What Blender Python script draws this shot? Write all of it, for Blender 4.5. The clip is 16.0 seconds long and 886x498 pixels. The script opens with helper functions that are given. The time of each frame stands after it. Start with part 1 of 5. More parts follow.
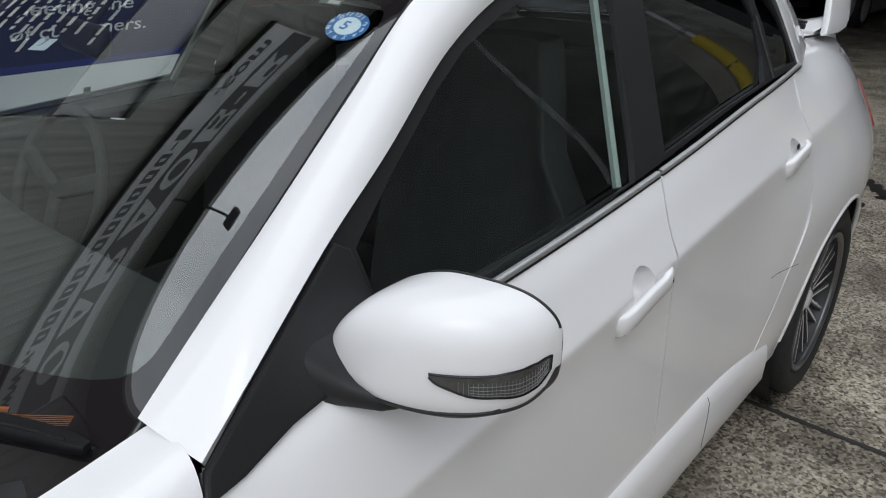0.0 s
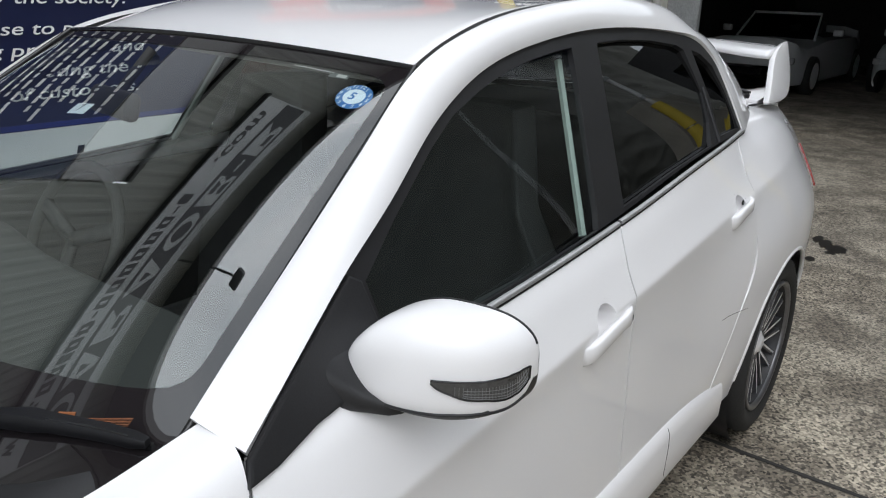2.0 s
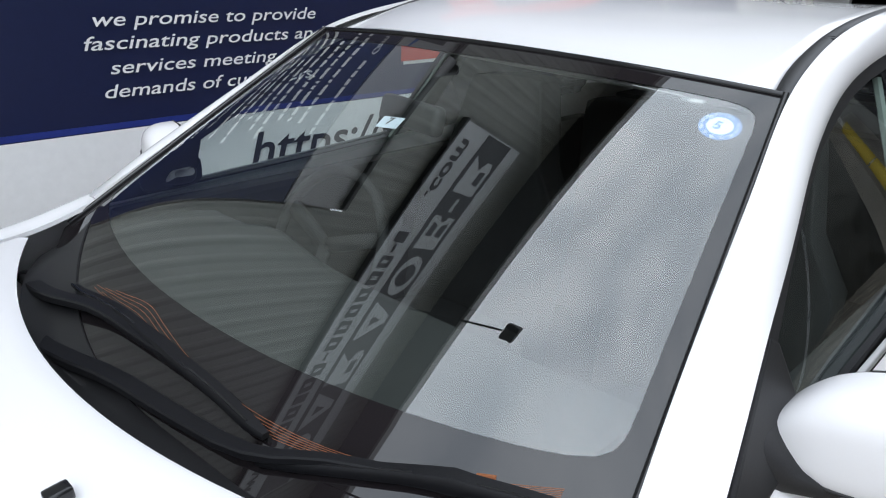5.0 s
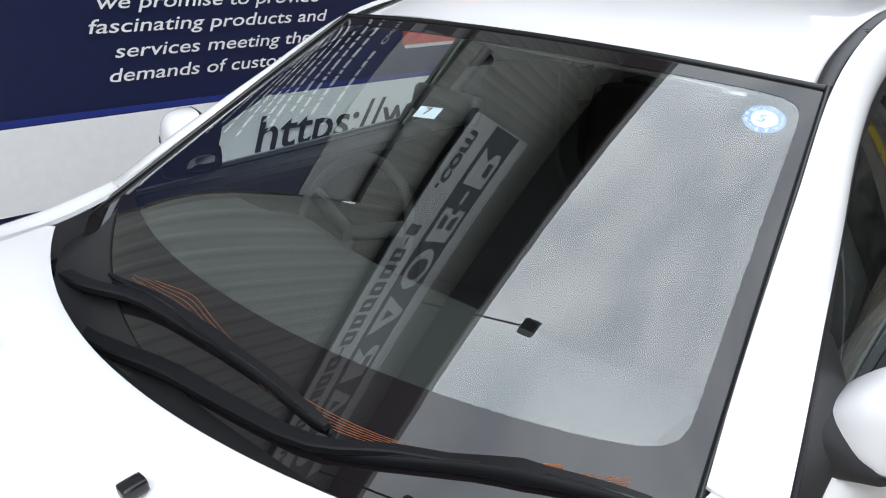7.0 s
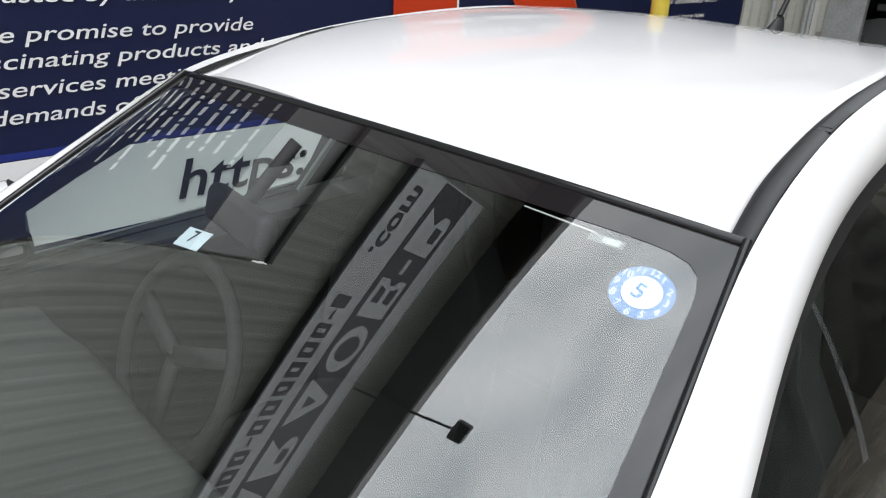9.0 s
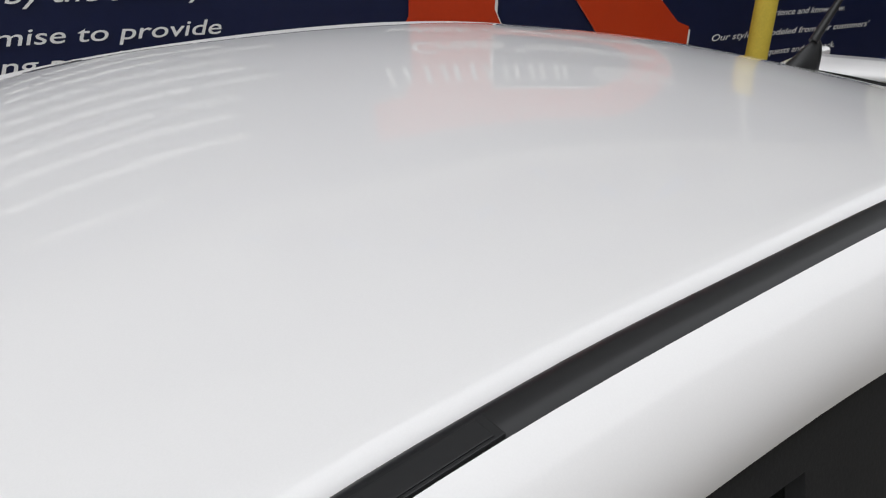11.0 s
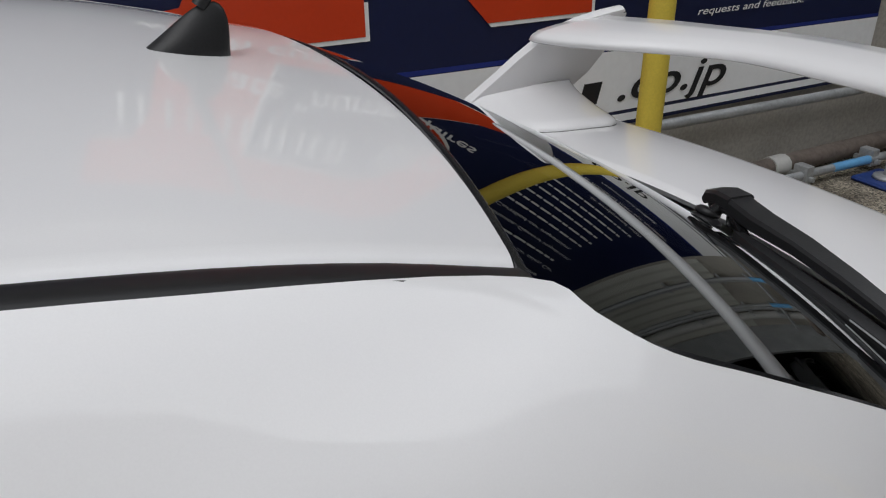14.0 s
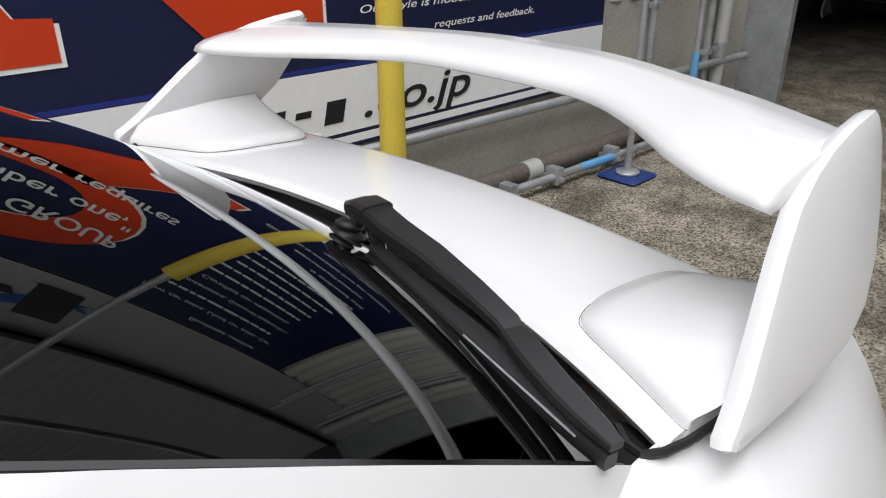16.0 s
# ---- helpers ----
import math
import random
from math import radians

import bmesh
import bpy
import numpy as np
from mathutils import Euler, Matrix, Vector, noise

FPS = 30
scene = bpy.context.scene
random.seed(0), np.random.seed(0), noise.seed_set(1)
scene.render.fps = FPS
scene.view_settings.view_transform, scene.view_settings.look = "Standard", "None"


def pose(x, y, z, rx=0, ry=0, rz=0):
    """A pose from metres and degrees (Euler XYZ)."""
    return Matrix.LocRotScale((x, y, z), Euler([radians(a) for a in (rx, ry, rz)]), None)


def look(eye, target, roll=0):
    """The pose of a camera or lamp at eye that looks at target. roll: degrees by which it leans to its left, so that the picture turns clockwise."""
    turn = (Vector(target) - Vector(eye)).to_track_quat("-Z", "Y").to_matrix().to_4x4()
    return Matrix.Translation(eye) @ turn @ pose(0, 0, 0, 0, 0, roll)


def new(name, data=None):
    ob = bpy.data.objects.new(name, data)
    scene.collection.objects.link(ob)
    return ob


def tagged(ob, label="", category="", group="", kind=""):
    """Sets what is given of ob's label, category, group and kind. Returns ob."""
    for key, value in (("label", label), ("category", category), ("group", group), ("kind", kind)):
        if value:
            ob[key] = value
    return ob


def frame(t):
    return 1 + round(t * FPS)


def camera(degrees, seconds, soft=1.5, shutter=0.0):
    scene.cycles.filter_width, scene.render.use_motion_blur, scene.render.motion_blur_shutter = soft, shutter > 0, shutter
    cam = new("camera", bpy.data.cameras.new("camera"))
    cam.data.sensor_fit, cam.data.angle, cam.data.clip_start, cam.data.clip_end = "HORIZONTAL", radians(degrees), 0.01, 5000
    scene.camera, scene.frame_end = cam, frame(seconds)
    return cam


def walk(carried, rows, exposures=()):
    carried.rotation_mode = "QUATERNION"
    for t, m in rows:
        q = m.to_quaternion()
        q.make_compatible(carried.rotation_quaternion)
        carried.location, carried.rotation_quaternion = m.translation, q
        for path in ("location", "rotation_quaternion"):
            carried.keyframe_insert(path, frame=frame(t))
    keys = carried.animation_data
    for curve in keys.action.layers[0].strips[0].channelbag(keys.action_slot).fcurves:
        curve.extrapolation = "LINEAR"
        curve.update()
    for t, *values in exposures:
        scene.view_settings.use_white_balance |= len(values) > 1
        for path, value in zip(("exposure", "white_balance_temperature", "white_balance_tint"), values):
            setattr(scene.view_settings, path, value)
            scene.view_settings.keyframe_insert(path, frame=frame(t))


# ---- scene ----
cam = camera(61.18, 16.0, soft=1.1)
PATH = [
    (0, (1.0441, -1.3173, 1.4759), (2.4571, -0.1581, 0.6637), 0.76),
    (0.2, (0.9793, -1.3585, 1.4901), (2.4390, -0.2151, 0.7405), 1.01),
    (0.5, (0.9181, -1.3894, 1.5117), (2.4117, -0.2668, 0.7983), 2.05),
    (1, (0.8896, -1.4077, 1.5114), (2.3972, -0.2733, 0.8480), 1.73),
    (1.5, (0.8852, -1.4044, 1.5111), (2.3934, -0.2696, 0.8496), 1.57),
    (2, (0.8845, -1.4007, 1.5138), (2.3916, -0.2672, 0.8475), 1.67),
    (2.5, (0.8851, -1.4011, 1.5152), (2.3927, -0.2685, 0.8487), 1.57),
    (3, (0.8649, -1.3917, 1.5225), (2.3828, -0.2741, 0.8539), 1.87),
    (3.5, (0.7975, -1.3198, 1.5370), (2.2351, -0.0960, 0.8771), 2.31),
    (4, (0.7503, -1.1953, 1.5352), (2.0528, 0.1535, 0.8395), 3.34),
    (4.5, (0.7179, -1.0545, 1.5475), (2.0588, 0.2487, 0.8378), 2.23),
    (7, (0.6162, -0.9211, 1.5712), (1.9947, 0.3060, 0.8005), 2.77),
    (7.6, (0.6569, -0.8911, 1.5788), (2.0305, 0.3213, 0.7768), 2.29),
    (8.0, (0.7435, -0.8746, 1.5990), (2.1264, 0.3019, 0.7603), 1.95),
    (8.2, (0.8180, -0.8668, 1.6022), (2.2148, 0.3142, 0.7933), 2.63),
    (8.5, (0.9721, -0.8635, 1.6216), (2.3512, 0.3596, 0.8457), 3.07),
    (9, (1.1895, -0.8355, 1.6414), (2.5191, 0.4486, 0.8778), 2.66),
    (9.3, (1.3374, -0.8166, 1.6468), (2.6261, 0.5047, 0.8766), 1.54),
    (9.5, (1.4167, -0.8079, 1.6640), (2.7057, 0.5063, 0.8820), 1.55),
    (10.0, (1.6274, -0.7955, 1.6744), (2.8613, 0.5770, 0.9038), 1.70),
    (10.2, (1.7111, -0.7885, 1.6775), (2.8714, 0.6411, 0.8975), 1.22),
    (12.5, (2.6690, -0.7111, 1.6725), (3.6067, 0.8399, 0.8270), 1.18),
    (13, (2.8491, -0.7253, 1.6663), (3.7517, 0.8390, 0.8070), 0.07),
    (13.5, (3.0299, -0.7655, 1.6435), (3.8861, 0.8112, 0.7599), 0.13),
    (14, (3.1553, -0.8065, 1.6106), (3.9852, 0.7725, 0.7060), -0.73),
    (14.5, (3.2466, -0.8032, 1.5833), (4.2097, 0.7039, 0.6882), -0.70),
    (15.0, (3.3362, -0.7917, 1.5638), (4.4634, 0.6312, 0.7244), -1.04),
    (15.5, (3.4086, -0.8141, 1.5518), (4.6371, 0.5248, 0.7162), 0.02),
    (16, (3.4312, -0.8302, 1.5459), (4.6790, 0.4801, 0.6937), -0.17),
]
walk(cam, [(t, look(eye, target, roll)) for t, eye, target, roll in PATH],
     exposures=[(0, -1.17, 6150, 10), (0.5, -0.98, 6200, 10), (1, -0.88, 6200, 10), (3, -0.85, 6150, 10), (4.5, -0.74, 5950, 10), (7, -0.55, 6100, 10), (8, -0.41, 6200, 10), (9, -0.5, 6350, 10), (10, -0.88, 6500, 10), (12.5, -1.47, 6440, 11), (14.5, -1.18, 6390, 11), (15.5, -0.62, 6440, 11), (16, -0.54, 6440, 11)])

# ---- sky and light ----
world = bpy.data.worlds.new("overcast_sky")
scene.world = world
world.use_nodes = True
wn, wl = world.node_tree.nodes, world.node_tree.links
wn.clear()
w_out = wn.new("ShaderNodeOutputWorld")
w_sky = wn.new("ShaderNodeTexSky")
w_sky.sky_type, w_sky.sun_disc = "NISHITA", False
w_sky.sun_elevation, w_sky.sun_rotation = radians(35), radians(225)
w_b1 = wn.new("ShaderNodeBackground")
w_b1.inputs["Strength"].default_value = 0.05
w_b2 = wn.new("ShaderNodeBackground")
w_b2.inputs["Strength"].default_value = 2.6
w_tc = wn.new("ShaderNodeTexCoord")
w_n = wn.new("ShaderNodeTexNoise")
w_n.inputs["Scale"].default_value, w_n.inputs["Detail"].default_value = 4.2, 3
w_r = wn.new("ShaderNodeValToRGB")
w_r.color_ramp.elements[0].position, w_r.color_ramp.elements[0].color = 0.36, (0.70, 0.73, 0.75, 1)
w_r.color_ramp.elements[1].position, w_r.color_ramp.elements[1].color = 0.64, (1.0, 1.0, 0.99, 1)
w_add = wn.new("ShaderNodeAddShader")
wl.new(w_tc.outputs["Generated"], w_n.inputs["Vector"])
wl.new(w_n.outputs["Fac"], w_r.inputs["Fac"])
w_sep, w_cie = wn.new("ShaderNodeSeparateXYZ"), wn.new("ShaderNodeMapRange")   # an overcast sky is brightest overhead
w_cie.inputs["To Min"].default_value, w_cie.inputs["To Max"].default_value = 1.15, 4.6
wl.new(w_tc.outputs["Generated"], w_sep.inputs[0])
wl.new(w_sep.outputs["Z"], w_cie.inputs["Value"])
wl.new(w_cie.outputs["Result"], w_b2.inputs["Strength"])
wl.new(w_r.outputs["Color"], w_b2.inputs["Color"])
wl.new(w_sky.outputs["Color"], w_b1.inputs["Color"])
wl.new(w_b1.outputs["Background"], w_add.inputs[0])
wl.new(w_b2.outputs["Background"], w_add.inputs[1])
wl.new(w_add.outputs["Shader"], w_out.inputs["Surface"])
sun = new("sun", bpy.data.lights.new("sun", "SUN"))
sun.data.energy, sun.data.angle, sun.data.color = 1.5, radians(35), (1.0, 0.97, 0.93)
sun.matrix_world = look((-9, -7, 15), (0, 0, 0))


# ---- materials ----
def mat(name, color, rough=0.5, metal=0.0, vary=0.15, scale=6.0, fine=60.0, bump=0.0, coat=0.0, tint=None, spec=0.5, coat_ior=1.5):
    """A surface with a broad and a fine variation of its colour, and fine relief."""
    m = bpy.data.materials.new(name)
    m.use_nodes = True
    n, l = m.node_tree.nodes, m.node_tree.links
    b = n["Principled BSDF"]
    tc = n.new("ShaderNodeTexCoord")
    n1, n2 = n.new("ShaderNodeTexNoise"), n.new("ShaderNodeTexNoise")
    n1.inputs["Scale"].default_value, n2.inputs["Scale"].default_value = scale, fine
    n1.inputs["Detail"].default_value, n2.inputs["Detail"].default_value = 5, 3
    l.new(tc.outputs["Object"], n1.inputs["Vector"])
    l.new(tc.outputs["Object"], n2.inputs["Vector"])
    mix = n.new("ShaderNodeMath")
    mix.operation = "ADD"
    l.new(n1.outputs["Fac"], mix.inputs[0])
    l.new(n2.outputs["Fac"], mix.inputs[1])
    ramp = n.new("ShaderNodeValToRGB")
    c = Vector(color)
    d = Vector(tint) if tint else c * (1 - vary)
    ramp.color_ramp.elements[0].position, ramp.color_ramp.elements[0].color = 0.32, (*d, 1)
    ramp.color_ramp.elements[1].position, ramp.color_ramp.elements[1].color = 0.62, (*c, 1)
    half = n.new("ShaderNodeMath")
    half.operation = "MULTIPLY"
    half.inputs[1].default_value = 0.5
    l.new(mix.outputs[0], half.inputs[0])
    l.new(half.outputs[0], ramp.inputs["Fac"])
    l.new(ramp.outputs["Color"], b.inputs["Base Color"])
    b.inputs["Roughness"].default_value, b.inputs["Metallic"].default_value = rough, metal
    b.inputs["Specular IOR Level"].default_value = spec
    b.inputs["Coat Weight"].default_value, b.inputs["Coat Roughness"].default_value = coat, 0.01
    b.inputs["Coat IOR"].default_value = coat_ior
    if bump:
        bp = n.new("ShaderNodeBump")
        bp.inputs["Strength"].default_value, bp.inputs["Distance"].default_value = bump, 0.004
        l.new(mix.outputs[0], bp.inputs["Height"])
        l.new(bp.outputs["Normal"], b.inputs["Normal"])
    return m


def glass_mat(name, tint, base=0.08, rise=1.0, power=4.0, backed=False):
    """Thin tinted pane: clear and tinted straight through (or backed by enamel), glossy by Fresnel."""
    m = bpy.data.materials.new(name)
    m.use_nodes = True
    n, l = m.node_tree.nodes, m.node_tree.links
    n.remove(n["Principled BSDF"])
    out = n["Material Output"]
    tr, gl, mx, lw = (n.new("ShaderNodeBsdfDiffuse" if backed else "ShaderNodeBsdfTransparent"), n.new("ShaderNodeBsdfGlossy"), n.new("ShaderNodeMixShader"), n.new("ShaderNodeLayerWeight"))
    tr.inputs["Color"].default_value = (*tint, 1)
    gl.inputs["Roughness"].default_value = 0.0
    gl.inputs["Color"].default_value = (0.975, 1.0, 1.0, 1)
    lw.inputs["Blend"].default_value = 0.5
    pw, mul = n.new("ShaderNodeMath"), n.new("ShaderNodeMath")
    pw.operation, pw.inputs[1].default_value = "POWER", power
    mul.operation, mul.use_clamp = "MULTIPLY_ADD", True
    mul.inputs[1].default_value, mul.inputs[2].default_value = rise, base
    l.new(lw.outputs["Facing"], pw.inputs[0])
    l.new(pw.outputs[0], mul.inputs[0])
    l.new(mul.outputs[0], mx.inputs["Fac"])
    l.new(tr.outputs[0], mx.inputs[1])
    l.new(gl.outputs[0], mx.inputs[2])
    l.new(mx.outputs[0], out.inputs["Surface"])
    return m


PAINT = mat("white_pearl_paint", (0.80, 0.792, 0.80), 0.55, vary=0.03, scale=1.5, fine=900, coat=1.0, spec=0.05, coat_ior=1.50)
BLACK = mat("black_trim_plastic", (0.020, 0.020, 0.0215), 0.42, vary=0.3, scale=8, fine=400, bump=0.05, spec=0.35)
GLOSSBLACK = mat("gloss_black_trim", (0.012, 0.012, 0.013), 0.18, vary=0.2, scale=8, fine=200)
MOULD = mat("roof_moulding_rubber", (0.015, 0.015, 0.0165), 0.42, vary=0.2, scale=4, fine=200, spec=0.42)
WIPERBLACK = mat("black_wiper_rubber", (0.010, 0.010, 0.0115), 0.40, vary=0.3, scale=8, fine=300, bump=0.05, spec=0.22)
RUBBER = mat("tyre_rubber", (0.018, 0.018, 0.018), 0.75, vary=0.35, scale=10, fine=90, bump=0.2)
RIM = mat("grey_alloy", (0.20, 0.20, 0.21), 0.30, metal=0.8, vary=0.2, scale=12, fine=80)
DARKRIM = mat("dark_rim_barrel", (0.03, 0.03, 0.032), 0.45, metal=0.4, vary=0.2)
GAP = mat("shaded_panel_gap", (0.10, 0.10, 0.10), 0.8, vary=0.2)
RIMEDGE = mat("polished_alloy", (0.86, 0.86, 0.88), 0.28, metal=0.35, vary=0.05)
CABIN = mat("dark_cabin_plastic", (0.020, 0.020, 0.021), 0.7, vary=0.25, scale=10, fine=300, bump=0.1)
DASHM = mat("grey_dashboard_plastic", (0.034, 0.036, 0.034), 0.8, vary=0.06, scale=2, fine=12)
FABRIC = mat("dark_seat_fabric", (0.024, 0.024, 0.025), 0.9, vary=0.3, scale=14, fine=500, bump=0.3)
LINER = mat("grey_headliner", (0.22, 0.22, 0.21), 0.9, vary=0.1, fine=400, bump=0.1)
FRIT = glass_mat("enamel_backed_glass", (0.014, 0.012, 0.013), 0.06, 0.62, 3.5, True)
WSGLASS = glass_mat("windshield_glass", (0.94, 0.985, 0.97), 0.15, 1.12, 3.5)
SIDEGLASS = glass_mat("door_glass", (0.90, 0.98, 0.96), 0.050, 1.0, 4.5)
DARKGLASS = glass_mat("privacy_glass", (0.05, 0.05, 0.055), 0.062, 1.3, 5.0)
AMBER = mat("orange_heater_line", (0.30, 0.10, 0.03), 0.6, vary=0.3, scale=20)
REDLENS = mat("red_tail_lens", (0.22, 0.015, 0.012), 0.12, vary=0.3, scale=12, coat=1.0)
SMOKE = mat("smoked_indicator_lens", (0.06, 0.06, 0.06), 0.10, vary=0.5, scale=30, fine=160, coat=1.0)
LENS = mat("clear_lamp_lens", (0.5, 0.5, 0.5), 0.08, vary=0.4, scale=20, coat=1.0)
CONCRETE = mat("weathered_concrete", (0.43, 0.405, 0.36), 0.85, vary=0.35, scale=2.2, fine=45, bump=0.25)
NAVY = mat("navy_banner_vinyl", (0.006, 0.011, 0.054), 0.45, vary=0.12, scale=0.8, fine=30)
WHITEVINYL = mat("white_banner_vinyl", (0.86, 0.865, 0.87), 0.4, vary=0.06, scale=1.0, fine=30)
REDVINYL = mat("red_banner_print", (0.61, 0.048, 0.009), 0.4, vary=0.06)
BLACKPRINT = mat("black_print", (0.012, 0.012, 0.014), 0.45, vary=0.1)
WHITEPRINT = mat("white_print", (0.88, 0.88, 0.87), 0.45, vary=0.05)
BLUEPRINT = mat("blue_print", (0.02, 0.09, 0.33), 0.4, vary=0.1)
STEEL = mat("galvanised_steel", (0.46, 0.475, 0.485), 0.45, metal=0.45, vary=0.3, scale=8, fine=60, bump=0.05)
# paler copy of the galvanised steel, with sunlit highlights put into its colour
SUNLITPOLE = mat("sunlit_galvanised_pole", (0.80, 0.81, 0.82), 0.35, metal=0.25, vary=0.15, scale=8, fine=60)
PVC = mat("grey_pvc_pipe", (0.50, 0.50, 0.48), 0.5, vary=0.15, scale=6)
RUSTPIPE = mat("brown_stained_pipe", (0.16, 0.13, 0.11), 0.6, vary=0.5, scale=3, fine=40)
YELLOW = mat("yellow_foam_pad", (0.72, 0.55, 0.07), 0.75, vary=0.15, scale=9, fine=120, bump=0.15)
BLUEPLASTIC = mat("blue_plastic", (0.02, 0.05, 0.22), 0.45, vary=0.2, scale=15)
SKYBLUE = mat("light_blue_tape", (0.15, 0.42, 0.75), 0.5, vary=0.15, scale=15)
SIDING = mat("grey_corrugated_siding", (0.315, 0.325, 0.295), 0.6, vary=0.18, scale=0.9, fine=30, bump=0.05)
SIDINGFLAT = mat("grey_painted_panel", (0.40, 0.40, 0.40), 0.6, vary=0.15, scale=0.7, fine=20)
SIGNG = mat("grey_sign_face", (0.66, 0.675, 0.69), 0.5, vary=0.1)
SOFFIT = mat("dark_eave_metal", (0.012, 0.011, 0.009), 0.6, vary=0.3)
TARP = mat("dark_grey_tarpaulin", (0.21, 0.206, 0.18), 0.8, vary=0.4, scale=1.6, fine=30, bump=0.2)
PANELLING = mat("cream_corrugated_panel", (0.55, 0.55, 0.50), 0.55, vary=0.15, scale=2, fine=40)
# near-black: the shade of the unlit garage is put into this colour
SHADEWALL = mat("shaded_garage_wall", (0.05, 0.05, 0.052), 0.9, vary=0.4, scale=1.5, fine=20)
FARPAINT = mat("silver_white_paint", (0.55, 0.56, 0.56), 0.35, vary=0.05, coat=1.0)


PALERUN = mat("pale_glass_channel", (0.30, 0.335, 0.31), 0.5, vary=0.15)
MAT_BELT = mat("belt_trim", (0.36, 0.36, 0.36), 0.34, metal=0.5, vary=0.08)


# ---- mesh helpers ----
def smooth(xs, ys, q):
    """Smooth curve through (xs, ys), read at q."""
    xs, ys, q = np.asarray(xs, float), np.asarray(ys, float), np.asarray(q, float)
    m = np.gradient(ys, xs, axis=0)
    i = np.clip(np.searchsorted(xs, q) - 1, 0, len(xs) - 2)
    h = xs[i + 1] - xs[i]
    t = np.clip((q - xs[i]) / h, -0.6, 1.6)
    return ((2 * t ** 3 - 3 * t ** 2 + 1) * ys[i] + (t ** 3 - 2 * t ** 2 + t) * h * m[i]
            + (-2 * t ** 3 + 3 * t ** 2) * ys[i + 1] + (t ** 3 - t ** 2) * h * m[i + 1])


def along(points, q):
    """Smooth curve through 3D points, read at q (0 to 1), even in point number."""
    p = np.array(points, float)
    s = np.linspace(0, 1, len(p))
    return np.stack([smooth(s, p[:, k], q) for k in range(3)], -1)


def finish(name, verts, faces, material, parent=None, label="", shade=True):
    me = bpy.data.meshes.new(name)
    me.from_pydata([tuple(v) for v in verts], [], faces)
    me.validate()
    me.update()
    if shade:
        me.polygons.foreach_set("use_smooth", [True] * len(me.polygons))
    me.materials.append(material)
    ob = new(name, me)
    if parent is not None:
        ob.parent = parent
        ob.matrix_parent_inverse = parent.matrix_basis.inverted() if parent.parent is None else Matrix()
    if label:
        tagged(ob, label)
    return ob


def part(name, bm, material, parent=None, label="", shade=False):
    me = bpy.data.meshes.new(name)
    bmesh.ops.recalc_face_normals(bm, faces=bm.faces[:])
    bm.to_mesh(me)
    bm.free()
    if shade:
        me.polygons.foreach_set("use_smooth", [True] * len(me.polygons))
    me.materials.append(material)
    ob = new(name, me)
    if parent is not None:
        ob.parent = parent
        ob.matrix_parent_inverse = parent.matrix_basis.inverted() if parent.parent is None else Matrix()
    if label:
        tagged(ob, label)
    return ob


def sheet(name, P, material, parent=None, label="", thick=0.008, mask=None, flip=False):
    """A grid of points as a panel with thickness. mask keeps the cells to be filled."""
    P = np.asarray(P, float)
    n, m = P.shape[:2]
    du, dv = np.gradient(P, axis=0), np.gradient(P, axis=1)
    N = np.cross(du, dv)
    N /= np.linalg.norm(N, axis=-1, keepdims=True) + 1e-12
    if flip:
        N = -N
    Q = P - N * thick
    V = np.concatenate([P.reshape(-1, 3), Q.reshape(-1, 3)])
    keep = np.ones((n - 1, m - 1), bool) if mask is None else mask
    F = []
    o = n * m
    for i in range(n - 1):
        for j in range(m - 1):
            if not keep[i, j]:
                continue
            a, b, c, d = i * m + j, (i + 1) * m + j, (i + 1) * m + j + 1, i * m + j + 1
            f = [a, b, c, d] if not flip else [d, c, b, a]
            F.append(f)
            F.append([o + k for k in reversed(f)])
            for (di, dj, e0, e1) in ((-1, 0, d, a), (1, 0, b, c), (0, -1, a, b), (0, 1, c, d)):
                ii, jj = i + di, j + dj
                if not (0 <= ii < n - 1 and 0 <= jj < m - 1 and keep[ii, jj]):
                    q = [e0, o + e0, o + e1, e1]
                    F.append(q if not flip else q[::-1])
    return sharp(finish(name, V, F, material, parent, label), 50)


def sharp(ob, angle=35):
    """Hard edges where faces meet at more than angle."""
    bm = bmesh.new()
    bm.from_mesh(ob.data)
    bmesh.ops.delete(bm, geom=[v for v in bm.verts if not v.link_faces], context="VERTS")
    for e in bm.edges:
        e.smooth = not (len(e.link_faces) == 2 and e.calc_face_angle(0) > radians(angle))
    bm.to_mesh(ob.data)
    bm.free()
    return ob


def box(bm, lo, hi, bevel=0.0, m=None):
    r = bmesh.ops.create_cube(bm, size=1)
    c, s = (Vector(lo) + Vector(hi)) / 2, Vector(hi) - Vector(lo)
    bmesh.ops.scale(bm, vec=s, verts=r["verts"])
    bmesh.ops.translate(bm, vec=c, verts=r["verts"])
    if m is not None:
        bmesh.ops.transform(bm, matrix=m, verts=r["verts"])
    if bevel:
        es = list({e for v in r["verts"] for e in v.link_edges})
        bmesh.ops.bevel(bm, geom=es, offset=bevel, segments=2, affect="EDGES", profile=0.7)


